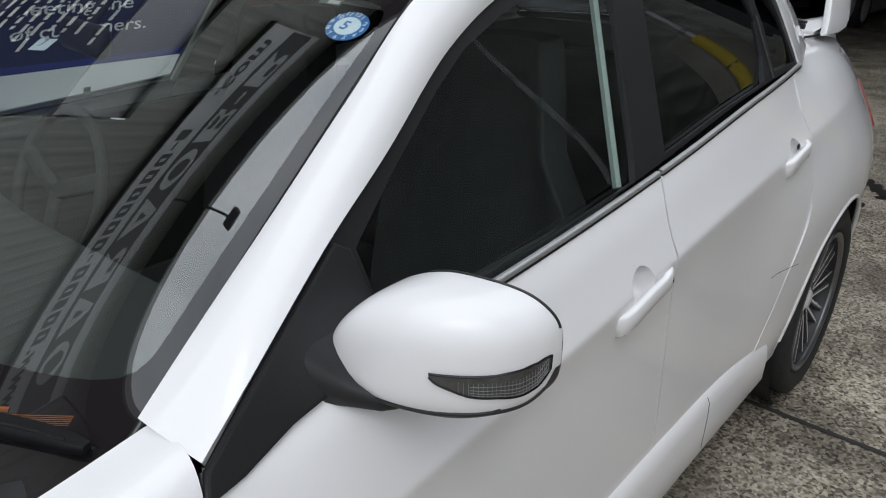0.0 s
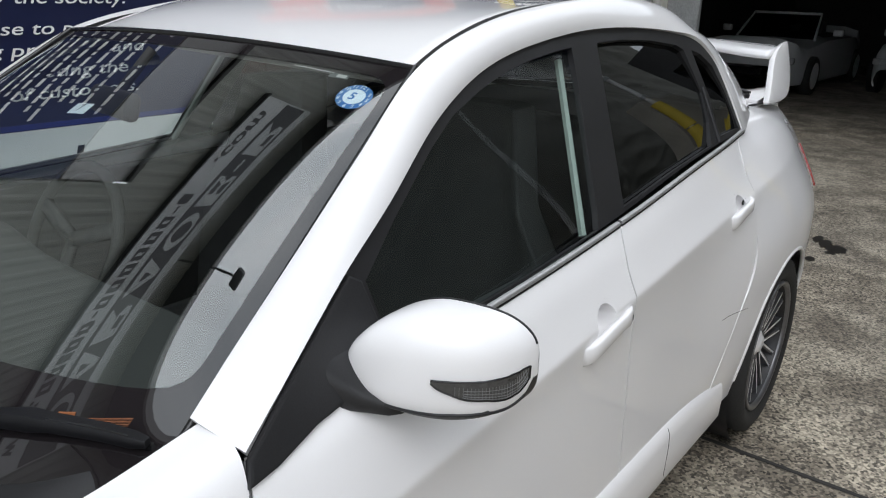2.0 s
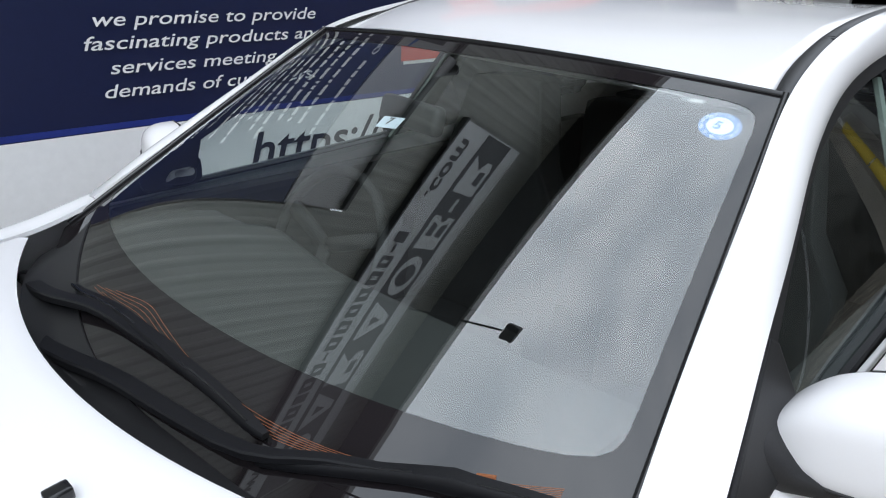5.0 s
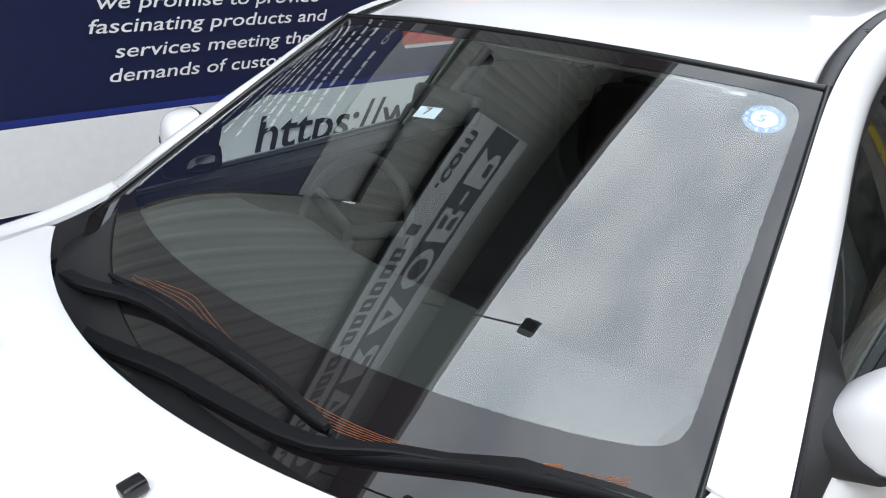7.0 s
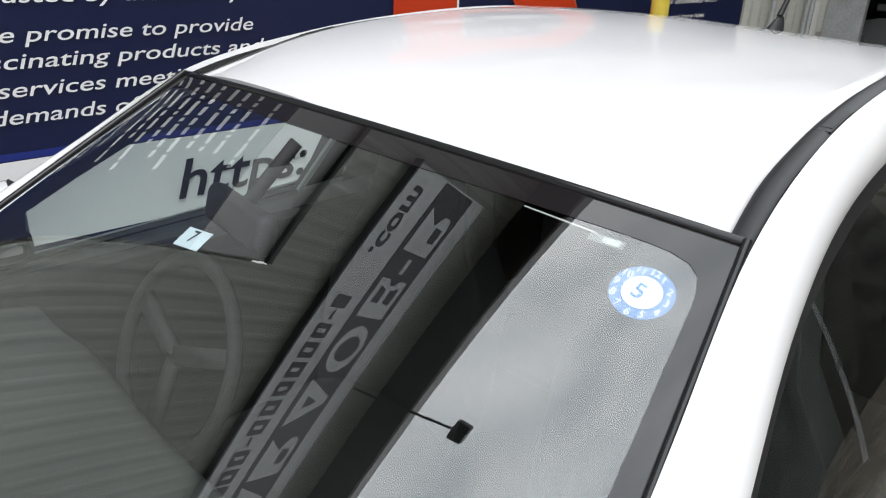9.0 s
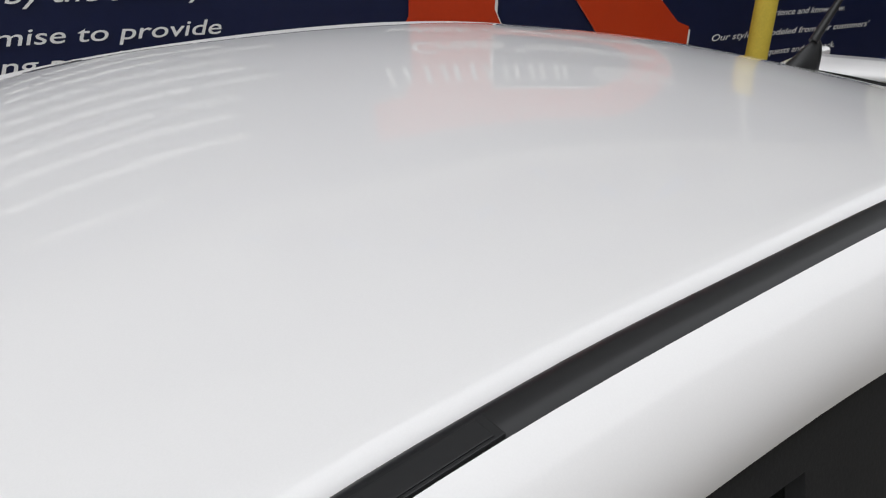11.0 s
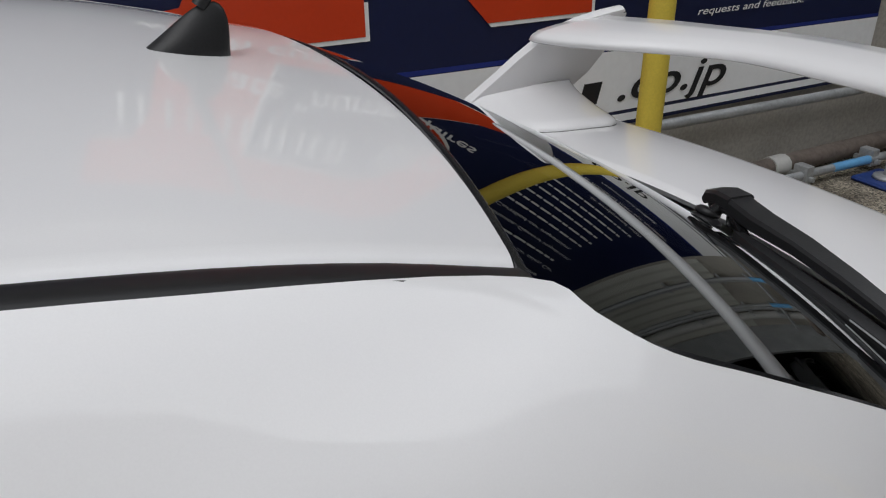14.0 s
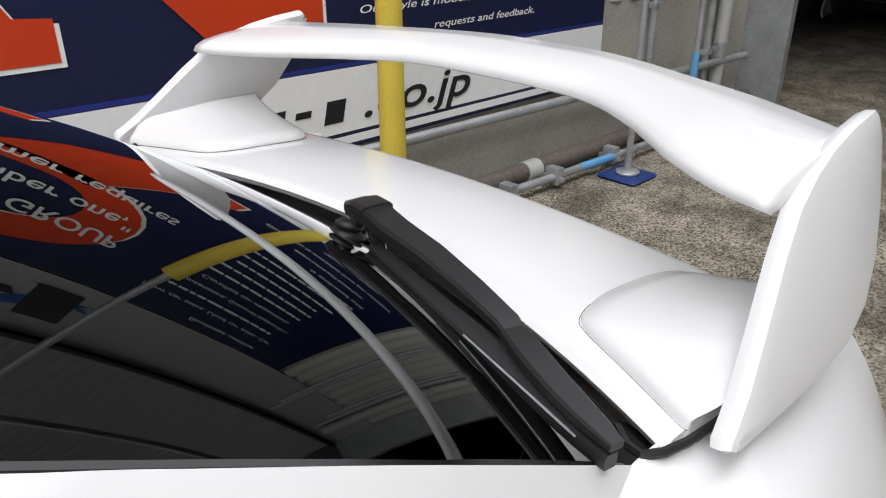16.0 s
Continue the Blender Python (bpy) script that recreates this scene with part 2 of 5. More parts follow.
def tube(name, pts, radius, material, parent=None, label="", sides=12, shade=True):
    """A round bar along points; radius may change from point to point."""
    P = [Vector(p) for p in pts]
    R = radius if isinstance(radius, (list, tuple)) else [radius] * len(P)
    V, F = [], []
    up = None
    for i, p in enumerate(P):
        d = (P[min(i + 1, len(P) - 1)] - P[max(i - 1, 0)]).normalized()
        if up is None:
            up = Vector((0, 0, 1)) if abs(d.z) < 0.9 else Vector((1, 0, 0))
        a = d.cross(up).normalized()
        b = a.cross(d).normalized()
        up = b
        for k in range(sides):
            w = 2 * math.pi * k / sides
            V.append(p + (a * math.cos(w) + b * math.sin(w)) * R[i])
    for i in range(len(P) - 1):
        for k in range(sides):
            k2 = (k + 1) % sides
            F.append([i * sides + k, i * sides + k2, (i + 1) * sides + k2, (i + 1) * sides + k])
    F.append(list(range(sides))[::-1])
    F.append([(len(P) - 1) * sides + k for k in range(sides)])
    return sharp(finish(name, V, F, material, parent, label, shade), 50)


def plate(name, outline, thick, frame_m, material, parent=None, label="", holes=(), bevel=0.0):
    """A flat plate from a 2D outline, with holes, in the pose frame_m (its x, y; thickness along z)."""
    bm = bmesh.new()
    edges = []
    for loop in (outline, *holes):
        vs = [bm.verts.new((x, y, 0)) for x, y in loop]
        edges += [bm.edges.new((vs[i], vs[(i + 1) % len(vs)])) for i in range(len(vs))]
    bmesh.ops.triangle_fill(bm, use_beauty=True, edges=edges)
    if thick:
        r = bmesh.ops.extrude_face_region(bm, geom=bm.faces[:])
        bmesh.ops.translate(bm, vec=(0, 0, thick), verts=[v for v in r["geom"] if isinstance(v, bmesh.types.BMVert)])
    if bevel:
        bmesh.ops.recalc_face_normals(bm, faces=bm.faces[:])
        es = [e for e in bm.edges if len(e.link_faces) == 2 and e.calc_face_angle(0) > 0.8]
        bmesh.ops.bevel(bm, geom=es, offset=bevel, segments=2, affect="EDGES", profile=0.7)
    bmesh.ops.transform(bm, matrix=frame_m, verts=bm.verts[:])
    return part(name, bm, material, parent, label)


def lathe(bm, profile, m, steps=48, closed=False):
    """Turns (radius, height) pairs about z into bm, posed by m."""
    rings = []
    for k in range(steps):
        w = 2 * math.pi * k / steps
        rings.append([bm.verts.new(m @ Vector((r * math.cos(w), r * math.sin(w), h))) for r, h in profile])
    n = len(profile)
    for k in range(steps):
        a, b = rings[k], rings[(k + 1) % steps]
        for i in range(n if closed else n - 1):
            j = (i + 1) % n
            try:
                bm.faces.new((a[i], a[j], b[j], b[i]))
            except ValueError:
                pass


def words(name, text, x, z, height, material, parent, wall=None, width=None, shear=0.0, heavy=0.0, align="LEFT", depth=0.002):
    """Lettering as a thin mesh. wall: the pose whose x, y hold the lettering."""
    cu = bpy.data.curves.new(name, "FONT")
    cu.body, cu.size, cu.shear, cu.offset, cu.extrude = text, 1.0, shear, heavy, 0.0
    cu.align_x, cu.resolution_u = align, 4
    tmp = bpy.data.objects.new("lettering_source", cu)
    scene.collection.objects.link(tmp)
    bpy.context.view_layer.update()
    me = bpy.data.meshes.new_from_object(tmp.evaluated_get(bpy.context.evaluated_depsgraph_get()))
    bpy.data.objects.remove(tmp)
    me.name = name
    xs = [v.co.x for v in me.vertices] or [0, 1]
    sy = height / 0.72
    sx = width / max(max(xs) - min(xs), 1e-6) if width else sy
    me.transform(wall @ Matrix.Translation((x, z, 0)) @ Matrix.Diagonal((sx, sy, 1, 1)) @ Matrix.Translation((-min(xs) if align == "LEFT" else 0, 0, 0)))
    bm = bmesh.new()
    bm.from_mesh(me)
    bpy.data.meshes.remove(me)
    pending, pieces = set(bm.verts), []
    while pending:
        stack, seen = [pending.pop()], []
        while stack:
            v = stack.pop()
            seen.append(v)
            for e in v.link_edges:
                o = e.other_vert(v)
                if o in pending:
                    pending.remove(o)
                    stack.append(o)
        pieces.append(seen)
    inv = wall.inverted()
    spans = sorted(((min((inv @ v.co).x for v in p), max((inv @ v.co).x for v in p), p) for p in pieces), key=lambda r: r[0])
    letters = []
    for lo, hi, p in spans:      # a dot goes with its stem
        if letters and lo < letters[-1][1] - .45 * (hi - lo):
            letters[-1] = (letters[-1][0], max(hi, letters[-1][1]), letters[-1][2] + p)
        else:
            letters.append((lo, hi, p))
    for lo, hi, p in letters:
        ix = {v: i for i, v in enumerate(p)}
        fs = [[ix[v] for v in f.verts] for f in {f for v in p for f in v.link_faces}]
        finish(name, [v.co[:] for v in p], sorted(fs), material, parent, shade=False)
    bm.free()


SMOKERIB = mat("lens_rib_plastic", (0.16, 0.16, 0.165), 0.2, vary=0.2)

# ---- the white sedan ----
car = new("sedan_car")
car.location = (2.2, 0, 0)
tagged(car, "white pearl sports sedan with a large rear spoiler, parked on concrete", "car")
bpy.context.view_layer.update()

# windshield and pillars, as half curves: x, half width, height
I_EDGE = [(1.328, .699, 1.011), (1.528, .657, 1.136), (1.712, .617, 1.256), (1.897, .576, 1.372), (2.13, .549, 1.437), (2.45, .5315, 1.474),
          (2.80, .5145, 1.484), (3.12, .5115, 1.4555), (3.384, .505, 1.388), (3.3986, .5288, 1.376), (3.436, .551, 1.351), (3.510, .563, 1.314), (3.663, .579, 1.235), (3.884, .586, 1.106)]
O_EDGE = [(1.342, .781, .991), (1.55, .720, 1.122), (1.70, .678, 1.203), (1.883, .627, 1.306), (2.085, .592, 1.376), (2.403, .571, 1.418),
          (2.70, .569, 1.423), (3.018, .579, 1.402), (3.187, .594, 1.373), (3.235, .606, 1.349), (3.28, .626, 1.308), (3.30, .652, 1.255), (3.312, .690, 1.18), (3.319, .733, 1.093)]
ROOF_X = [1.90, 2.02, 2.13, 2.27, 2.45, 2.70, 2.93, 3.12, 3.28, 3.385]
ROOF_Z = [1.372, 1.411, 1.441, 1.464, 1.478, 1.4875, 1.482, 1.459, 1.426, 1.391]
CROWN_X = [1.86, 2.0, 2.2, 2.45, 2.7, 2.95, 3.2, 3.45]
CROWN_Z = [1.401, 1.436, 1.464, 1.483, 1.491, 1.487, 1.466, 1.417]
DITCH_X = [1.90, 2.0, 2.13, 2.28, 2.45, 2.80, 3.12, 3.28, 3.382]
DITCH_A = [.576, .559, .549, .541, .532, .5135, .5115, .5105, .505]
SEAM_A = [.548, .5295, .5205, .5125, .503, .4815, .480, .4765, .4675]
TAIL_Y = .012     # the tail stands a little towards the wall
WHEEL_X, WHEEL_Z, ARCH_R = 3.53, 0.325, 0.365


def screen(u, v, lift=0.0):
    """A point of the windshield: u from the cowl up to the roof, v across from -1 to 1."""
    u, v = np.asarray(u, float), np.asarray(v, float)
    w = np.abs(v)
    b = np.stack([1.083 + .242 * w ** 2.03, v * .70, .948 + .053 * w ** 2.02], -1)
    t = np.stack([1.8495 + .0455 * w ** 2, v * .573, 1.3996 - .0236 * w ** 2], -1)
    p = b + (t - b) * u[..., None]
    bulge = (4 * u * (1 - u) * (.0194 * (1 - w ** 2) + .0215 * w ** 2 * (1 - w ** 6)) + lift)[..., None]
    return p + bulge * np.array([-.5, 0, .866])


UW = np.meshgrid(np.linspace(-.12, 1, 46), np.linspace(-1, 1, 60), indexing="ij")
U, V = np.meshgrid(np.linspace(0, 1, 40), np.linspace(-1, 1, 60), indexing="ij")
def pane_from(P, name, material, label=""):
    """A single-layer pane, kept thin for true see-through tint."""
    n, m = P.shape[:2]
    F = [[i * m + j, (i + 1) * m + j, (i + 1) * m + j + 1, i * m + j + 1] for i in range(n - 1) for j in range(m - 1)]
    mid = n // 2, m // 2
    nrm = np.cross(P[mid[0] + 1, mid[1]] - P[mid], P[mid[0], mid[1] + 1] - P[mid])
    out = P[mid] - np.array([2.3, 0, 1.0])
    if nrm @ out < 0:
        F = [f[::-1] for f in F]
    return finish(name, P.reshape(-1, 3), F, material, car, label)


windshield = pane_from(screen(*UW), "windshield", WSGLASS, "laminated clear windshield reflecting the facade and cloudy sky")

# black ceramic border under the glass
RB = 400
th = np.linspace(0, 2 * math.pi, RB, endpoint=False)
th = th - .22 * np.sin(4 * th)
cs, sn = np.cos(th), np.sin(th)
rr = (np.abs(cs) ** 22 + np.abs(sn) ** 22) ** (-1 / 22)
iv = .955 * rr * cs
low = .146 - .086 * iv ** 2
iu = low + (.948 - low) * (.5 + .5 * rr * sn)
sq = 1 / np.maximum(np.abs(cs), np.abs(sn))
ou, ov = np.clip(.44 + .56 * sq * sn, -.12, 1), np.clip(sq * cs, -1, 1)
lay = np.linspace(0, 1, 9)[:, None]
GU, GV = iu * (1 - lay) + ou * lay, iv * (1 - lay) + ov * lay
G = screen(GU, GV, .0007)
GF = [[i * RB + j, i * RB + (j + 1) % RB, (i + 1) * RB + (j + 1) % RB, (i + 1) * RB + j] for i in range(8) for j in range(RB)]
finish("ceramic_border", G.reshape(-1, 3), GF, FRIT, windshield, "black ceramic border band")
HV = [-.90, -.53, -.36, -.10, .06, .16, .30, .47]
for k in range(6):
    vv = np.linspace(-.90, .44 - .05 * (k % 3), 48)
    lo, hi = smooth(HV, [.012, .016, .024, .055, .064, .068, .058, .034], vv), smooth(HV, [.026, .030, .046, .078, .100, .110, .086, .042], vv)
    uu = lo + (hi - lo) * k / 5
    tube("heater_line", screen(uu, vv, .0008), .0005, AMBER, windshield, sides=4)
for vv0 in (-.80, -.74):
    pts = screen(np.array([.034, .034]), np.array([vv0, vv0 + .03]), -.001)
    tube("heater_terminal", pts, .0035, AMBER, windshield, sides=6)

# edge seals of the windshield
for s in (-1, 1):
    e = screen(np.linspace(-.1, 1, 24), np.full(24, s * .998), .004)
    tube("windshield_seal", e, .0055, GLOSSBLACK, car, "black rubber windshield seal", sides=8)
tube("windshield_seal", screen(np.full(30, 1.0), np.linspace(-1, 1, 30), .001), .0055, GLOSSBLACK, car, "black rubber windshield seal", sides=8)


# stickers on the glass
def sticker_frame(u, v, turn=0.0, lift=-.003):
    p = screen(np.array(u), np.array(v), lift)
    px_, py_ = screen(np.array(u), np.array(v - .02), lift), screen(np.array(u + .02), np.array(v), lift)
    ex = Vector(px_ - p).normalized()
    ez = ex.cross(Vector(py_ - p)).normalized()
    ey = ez.cross(ex)
    return Matrix.Translation(Vector(p)) @ Matrix((ex, ey, ez)).transposed().to_4x4() @ pose(0, 0, 0, 0, 0, turn)


SF = sticker_frame(.867, -.876, -8, -.0030)
circle = [(math.cos(w) * .032, math.sin(w) * .032) for w in np.linspace(0, 2 * math.pi, 48, endpoint=False)]
STK = mat("blue_sticker_film", (0.04, 0.16, 0.42), 0.5, vary=0.1)
STKW = mat("pale_sticker_film", (0.70, 0.78, 0.84), 0.5, vary=0.08)
inspection = plate("inspection_sticker", circle, .0004, SF, STK, windshield, "round blue sticker with a ring of month numbers and a 5")
plate("sticker_centre", [(x * .62, y * .62) for x, y in circle], .0004, SF @ Matrix.Translation((0, 0, .0005)), STKW, inspection)
words("digit", "5", -.009, -.009, .019, STK, inspection, SF @ Matrix.Translation((0, 0, .0012)), heavy=.02)
for k in range(12):
    w = math.pi / 2 - 2 * math.pi * ((k + 1) % 12) / 12
    words("digit", str(k + 1), math.cos(w) * .027 - .0035, math.sin(w) * .027 - .004, .0085, STKW, inspection, SF @ Matrix.Translation((0, 0, .0012)), heavy=.02)
S7 = sticker_frame(.691, .022, 8, -.0030)
date_sticker = plate("date_sticker", [(-.025, -.016), (.025, -.016), (.025, .016), (-.025, .016)], .0004, S7, STKW, windshield, "small white square sticker with a 7")
words("digit", "7", -.008, -.006, .020, BLACKPRINT, date_sticker, S7 @ Matrix.Translation((0, 0, .0009)), heavy=.01)

bar_pts = screen(np.linspace(.944, .938, 8), np.linspace(-.595, -.752, 8), -.003)
tube("aerial_line", bar_pts, .0012, PVC, windshield, "thin white aerial film line", sides=4)
AERIAL = mat("grey_aerial_film", (0.10, 0.11, 0.11), 0.6, vary=0.1)
AF = sticker_frame(.931, -.776, 0, -.004)
plate("aerial_label", [(-.020, -.006), (.020, -.006), (.020, .006), (-.020, .006)], .0004, AF, AERIAL, windshield, "small pale aerial label")
plate("label_bar", [(-.004, -.004), (.016, -.004), (.016, .004), (-.004, .004)], .0004, AF @ Matrix.Translation((0, 0, .0006)), PVC, windshield)

# ---- roof ----
ru, rv = np.linspace(0, 1, 44), np.linspace(-1, 1, 47)
rv = np.sign(rv) * (1 - (1 - np.abs(rv)) ** 1.7)
RP = np.zeros((44, 47, 3))
for i, u_ in enumerate(ru):
    for j, v_ in enumerate(rv):
        w = abs(v_)
        xe, xc = 1.905 + (3.385 - 1.905) * u_, 1.862 + (3.45 - 1.862) * u_
        ae = float(smooth(DITCH_X, SEAM_A, xe))
        z = (smooth(CROWN_X, CROWN_Z, xc) - .003) * (1 - w ** 3.2) + smooth(ROOF_X, ROOF_Z, xe) * w ** 3.2 + .028 * v_ * ae * (1 - w * w)
        RP[i, j] = (xc * (1 - w ** 2) + xe * w ** 2, v_ * ae, z - .012 * max(0, (w - .97) / .03) ** 2)
roof = sheet("roof", RP, PAINT, car, "white painted steel roof panel", thick=.012)
mu = np.linspace(0, 1, 50)
for s in (-1, 1):
    M = np.zeros((50, 7, 3))
    for i, u_ in enumerate(mu):
        x = 1.897 + (3.382 - 1.897) * u_
        ao, ai = float(smooth(DITCH_X, DITCH_A, x)), float(smooth(DITCH_X, SEAM_A, x))
        for j, q in enumerate(np.linspace(0, 1, 7)):
            M[i, j] = (x, s * (ao - .001 + q * (ai - ao + .0015)), smooth(ROOF_X, ROOF_Z, x) - (.001 if s < 0 else .009) + .004 * (1 - (2 * q - 1) ** 4))
    mould = sheet("roof_moulding", M, MOULD, car, "black rubber roof drip moulding", thick=.012, flip=s > 0)
    for x in (2.19, 2.962):
        z = float(smooth(ROOF_X, ROOF_Z, x))
        sl = float(smooth(ROOF_X, ROOF_Z, x + .05) - smooth(ROOF_X, ROOF_Z, x - .05)) / .1
        bm = bmesh.new()
        box(bm, (-.043, -.009, -.003), (.043, .009, .0010), .0006)
        box(bm, (-.031, -.007, -.001), (.038, .007, .0018), .0006)
        bmesh.ops.transform(bm, matrix=Matrix.Translation((x, s * (float(smooth(DITCH_X, DITCH_A, x)) - .0112), z + (.0014 if s < 0 else -.0066))) @ Euler((0, -math.atan(sl), -s * (.056 if x < 2.5 else .022))).to_matrix().to_4x4(), verts=bm.verts[:])
        part("rack_cover", bm, MOULD, mould, "small black roof rack cover")

# ---- side frame: pillars and roof rail ----
for s in (-1, 1):
    q = np.linspace(0, 1, 90)
    ie, oe = np.array(I_EDGE), np.array(O_EDGE)
    step = np.sqrt(np.linalg.norm(np.diff(ie, axis=0), axis=1)) + .5 * np.sqrt(np.linalg.norm(np.diff(oe, axis=0), axis=1))
    knot = np.concatenate([[0], np.cumsum(step)]) / step.sum()
    Ia = np.stack([smooth(knot, ie[:, k], q) for k in range(3)], -1)
    Oa = np.stack([smooth(knot, oe[:, k], q) for k in range(3)], -1)
    Pm = np.zeros((90, 15, 3))
    for j, w in enumerate(np.linspace(0, 1, 15)):
        Pm[:, j] = Ia * (1 - w) + Oa * w
    tg = np.gradient(Ia + Oa, axis=0)
    nr = np.cross(tg, Oa - Ia)
    nr /= np.linalg.norm(nr, axis=1, keepdims=True)
    nr *= np.sign(nr[:, 1:2] + nr[:, 2:3] + 1e-9)
    bul = smooth([1.33, 1.42, 1.6, 1.9, 2.3, 2.8, 3.1, 3.4, 3.6, 3.88], [.001, .008, .012, .012, .012, .012, .010, .009, .012, .012], Ia[:, 0])
    for j, w in enumerate(np.linspace(0, 1, 15)):
        Pm[:, j] += nr * (bul * (1 - abs(2 * w - 1) ** 2.2))[:, None]
    Pm[:, :, 1] = s * Pm[:, :, 1] + TAIL_Y * np.clip((Pm[:, :, 0] - 3.2) / .3, 0, 1)
    if s > 0:
        Pm[:, :, 2] -= .008 * np.clip((Pm[:, :, 0] - 1.9) / .25, 0, 1) * np.clip((3.35 - Pm[:, :, 0]) / .25, 0, 1)
    sheet("side_frame", Pm, PAINT, car, "white windshield pillar, roof rail and rear pillar", thick=.01, flip=s > 0)

# ---- body sides ----
DX = [1.2, 1.6, 2.0, 2.4, 2.8, 3.1, 3.3]
DA = [[.774, .786, .788, .783, .772, .757, .737], [.804, .812, .814, .810, .802, .792, .780], [.832, .836, .838, .838, .838, .844, .852],
      [.845, .847, .848, .848, .852, .878, .893], [.846, .848, .849, .850, .858, .885, .894], [.841, .844, .846, .848, .856, .872, .882],
      [.830, .836, .838, .838, .842, .850, .856]]
BELT_Z = [[.984, 1.000, 1.018, 1.044, 1.078, 1.096, 1.102], [.945, .955, .965, .985, 1.01, 1.025, 1.03], [.86, .865, .87, .88, .90, .91, .915],
      [.70, .71, .72, .73, .745, .755, .76], [.55] * 7, [.42] * 7, [.30] * 7]
QX = [3.0, 3.15, 3.3, 3.5, 3.7, 3.9, 4.1, 4.28, 4.42]
QA = [[.763, .754, .737, .68, .632, .590, .60, .60, .585], [.793, .790, .785, .770, .745, .712, .682, .655, .625], [.834, .840, .846, .848, .836, .808, .768, .728, .68],
      [.874, .886, .895, .900, .896, .874, .836, .790, .73], [.878, .890, .898, .903, .900, .878, .835, .782, .715], [.870, .882, .888, .890, .888, .868, .828, .775, .71],
      [.850, .858, .864, .864, .862, .845, .81, .755, .69]]
QZ = [[1.092, 1.098, 1.101, 1.108, 1.112, 1.1065, 1.092, 1.068, 1.04], [1.02, 1.028, 1.04, 1.055, 1.06, 1.055, 1.03, 1.00, .97], [.905, .912, .918, .925, .925, .915, .90, .88, .85],
      [.75, .755, .76, .77, .77, .76, .75, .74, .72], [.58] * 9, [.43] * 9, [.28] * 9]
FX = [0.10, 0.3, 0.55, 0.8, 1.0, 1.2, 1.34]
FA = [[.56, .63, .668, .675, .676, .690, .706], [.62, .70, .745, .765, .772, .775, .785], [.66, .755, .815, .83, .832, .826, .822],
      [.70, .80, .865, .885, .880, .858, .8455], [.71, .81, .875, .893, .888, .861, .847], [.70, .80, .868, .885, .880, .856, .842], [.67, .78, .84, .86, .855, .838, .832]]
FZ = [[.70, .80, .88, .935, .962, .979, 1.012], [.67, .775, .86, .915, .945, .970, .9955], [.62, .71, .78, .83, .85, .86, .862],
      [.55, .62, .68, .71, .715, .705, .702], [.46, .50, .54, .55, .55, .55, .55], [.36, .38, .40, .42, .42, .42, .42], [.25, .26, .28, .30, .30, .30, .30]]


def side_point(X, A, Z, x, k):
    rows_a = np.stack([smooth(X, r, x) for r in A])
    rows_z = np.stack([smooth(X, r, x) for r in Z])
    kk = np.linspace(0, 1, len(A))
    a, z = smooth(kk, rows_a, k), smooth(kk, rows_z, k)
    # shoulder crease through the door handles
    crest = .884 + .06 * (np.asarray(x) - 2.0)
    a = a + .014 * np.exp(-np.sqrt((z - crest) ** 2 + .00005) / .06) * smooth([.5, 1.2, 3.2, 3.75, 4.5], [0, 1, 1, .25, 0], x)
    return a, z


def crowd(g, off, reach):
    """The same number of steps over g, drawn together where off(g) lies within reach."""
    fine = np.linspace(g[0], g[-1], 400)
    dens = np.cumsum(1 + 7 * np.exp(-(off(fine) / reach) ** 4))
    dens = (dens - dens[0]) / (dens[-1] - dens[0])
    return np.interp(np.linspace(0, 1, len(g)), dens, fine)


def side_panel(name, s, X, A, Z, x0, x1, nu, nv, label, arch=None, dent=None, k1=1.0):
    P = np.zeros((nu, nv, 3))
    ks, us = np.linspace(0, k1, nv), np.linspace(0, 1, nu)
    if dent:
        ks = crowd(ks, lambda k: np.array([side_point(X, A, Z, np.array(dent[0]), np.array(q))[1] - dent[1] for q in k]), dent[3] * 1.2)
        us = crowd(us, lambda u: x0(.2) + (x1(.2) - x0(.2)) * u - dent[0], dent[2] * 1.2)
    for j, k in enumerate(ks):
        xa, xb = x0(k), x1(k)
        xs = xa + (xb - xa) * us
        a, z = side_point(X, A, Z, xs, k)
        if dent:
            dx, dz, rx, rz, dep = dent
            r2 = np.minimum(1, ((xs - dx) / rx) ** 2 + ((z - dz) / rz) ** 2)
            a = a - dep * (1 - r2 ** 3) ** .8
        P[:, j] = np.stack([xs, s * a, z], -1)
    mask = None
    if arch:
        ax, az, ar = arch
        d = np.hypot(P[:, :, 0] - ax, P[:, :, 2] - az)
        out = d >= ar
        mask = out[:-1, :-1] | out[1:, :-1] | out[1:, 1:] | out[:-1, 1:]
        f = np.where(out, 1.0, ar / np.maximum(d, 1e-3))
        P[:, :, 0] = ax + (P[:, :, 0] - ax) * f
        P[:, :, 2] = az + (P[:, :, 2] - az) * f
    return sheet(name, P, PAINT, car, label, thick=.01, mask=mask, flip=s < 0)


def seam_cd(k):
    return float(smooth([0, .25, .5, .75, 1], [2.328, 2.300, 2.312, 2.330, 2.335], k))


def seam_rear(k):
    return float(smooth([0, .17, .33, .5, .67, .83, 1], [3.215, 3.17, 3.155, 3.13, 3.02, 2.945, 2.92], k))


def seam_front(k):
    return float(smooth([0, .3, .6, 1], [1.343, 1.315, 1.30, 1.30], k))


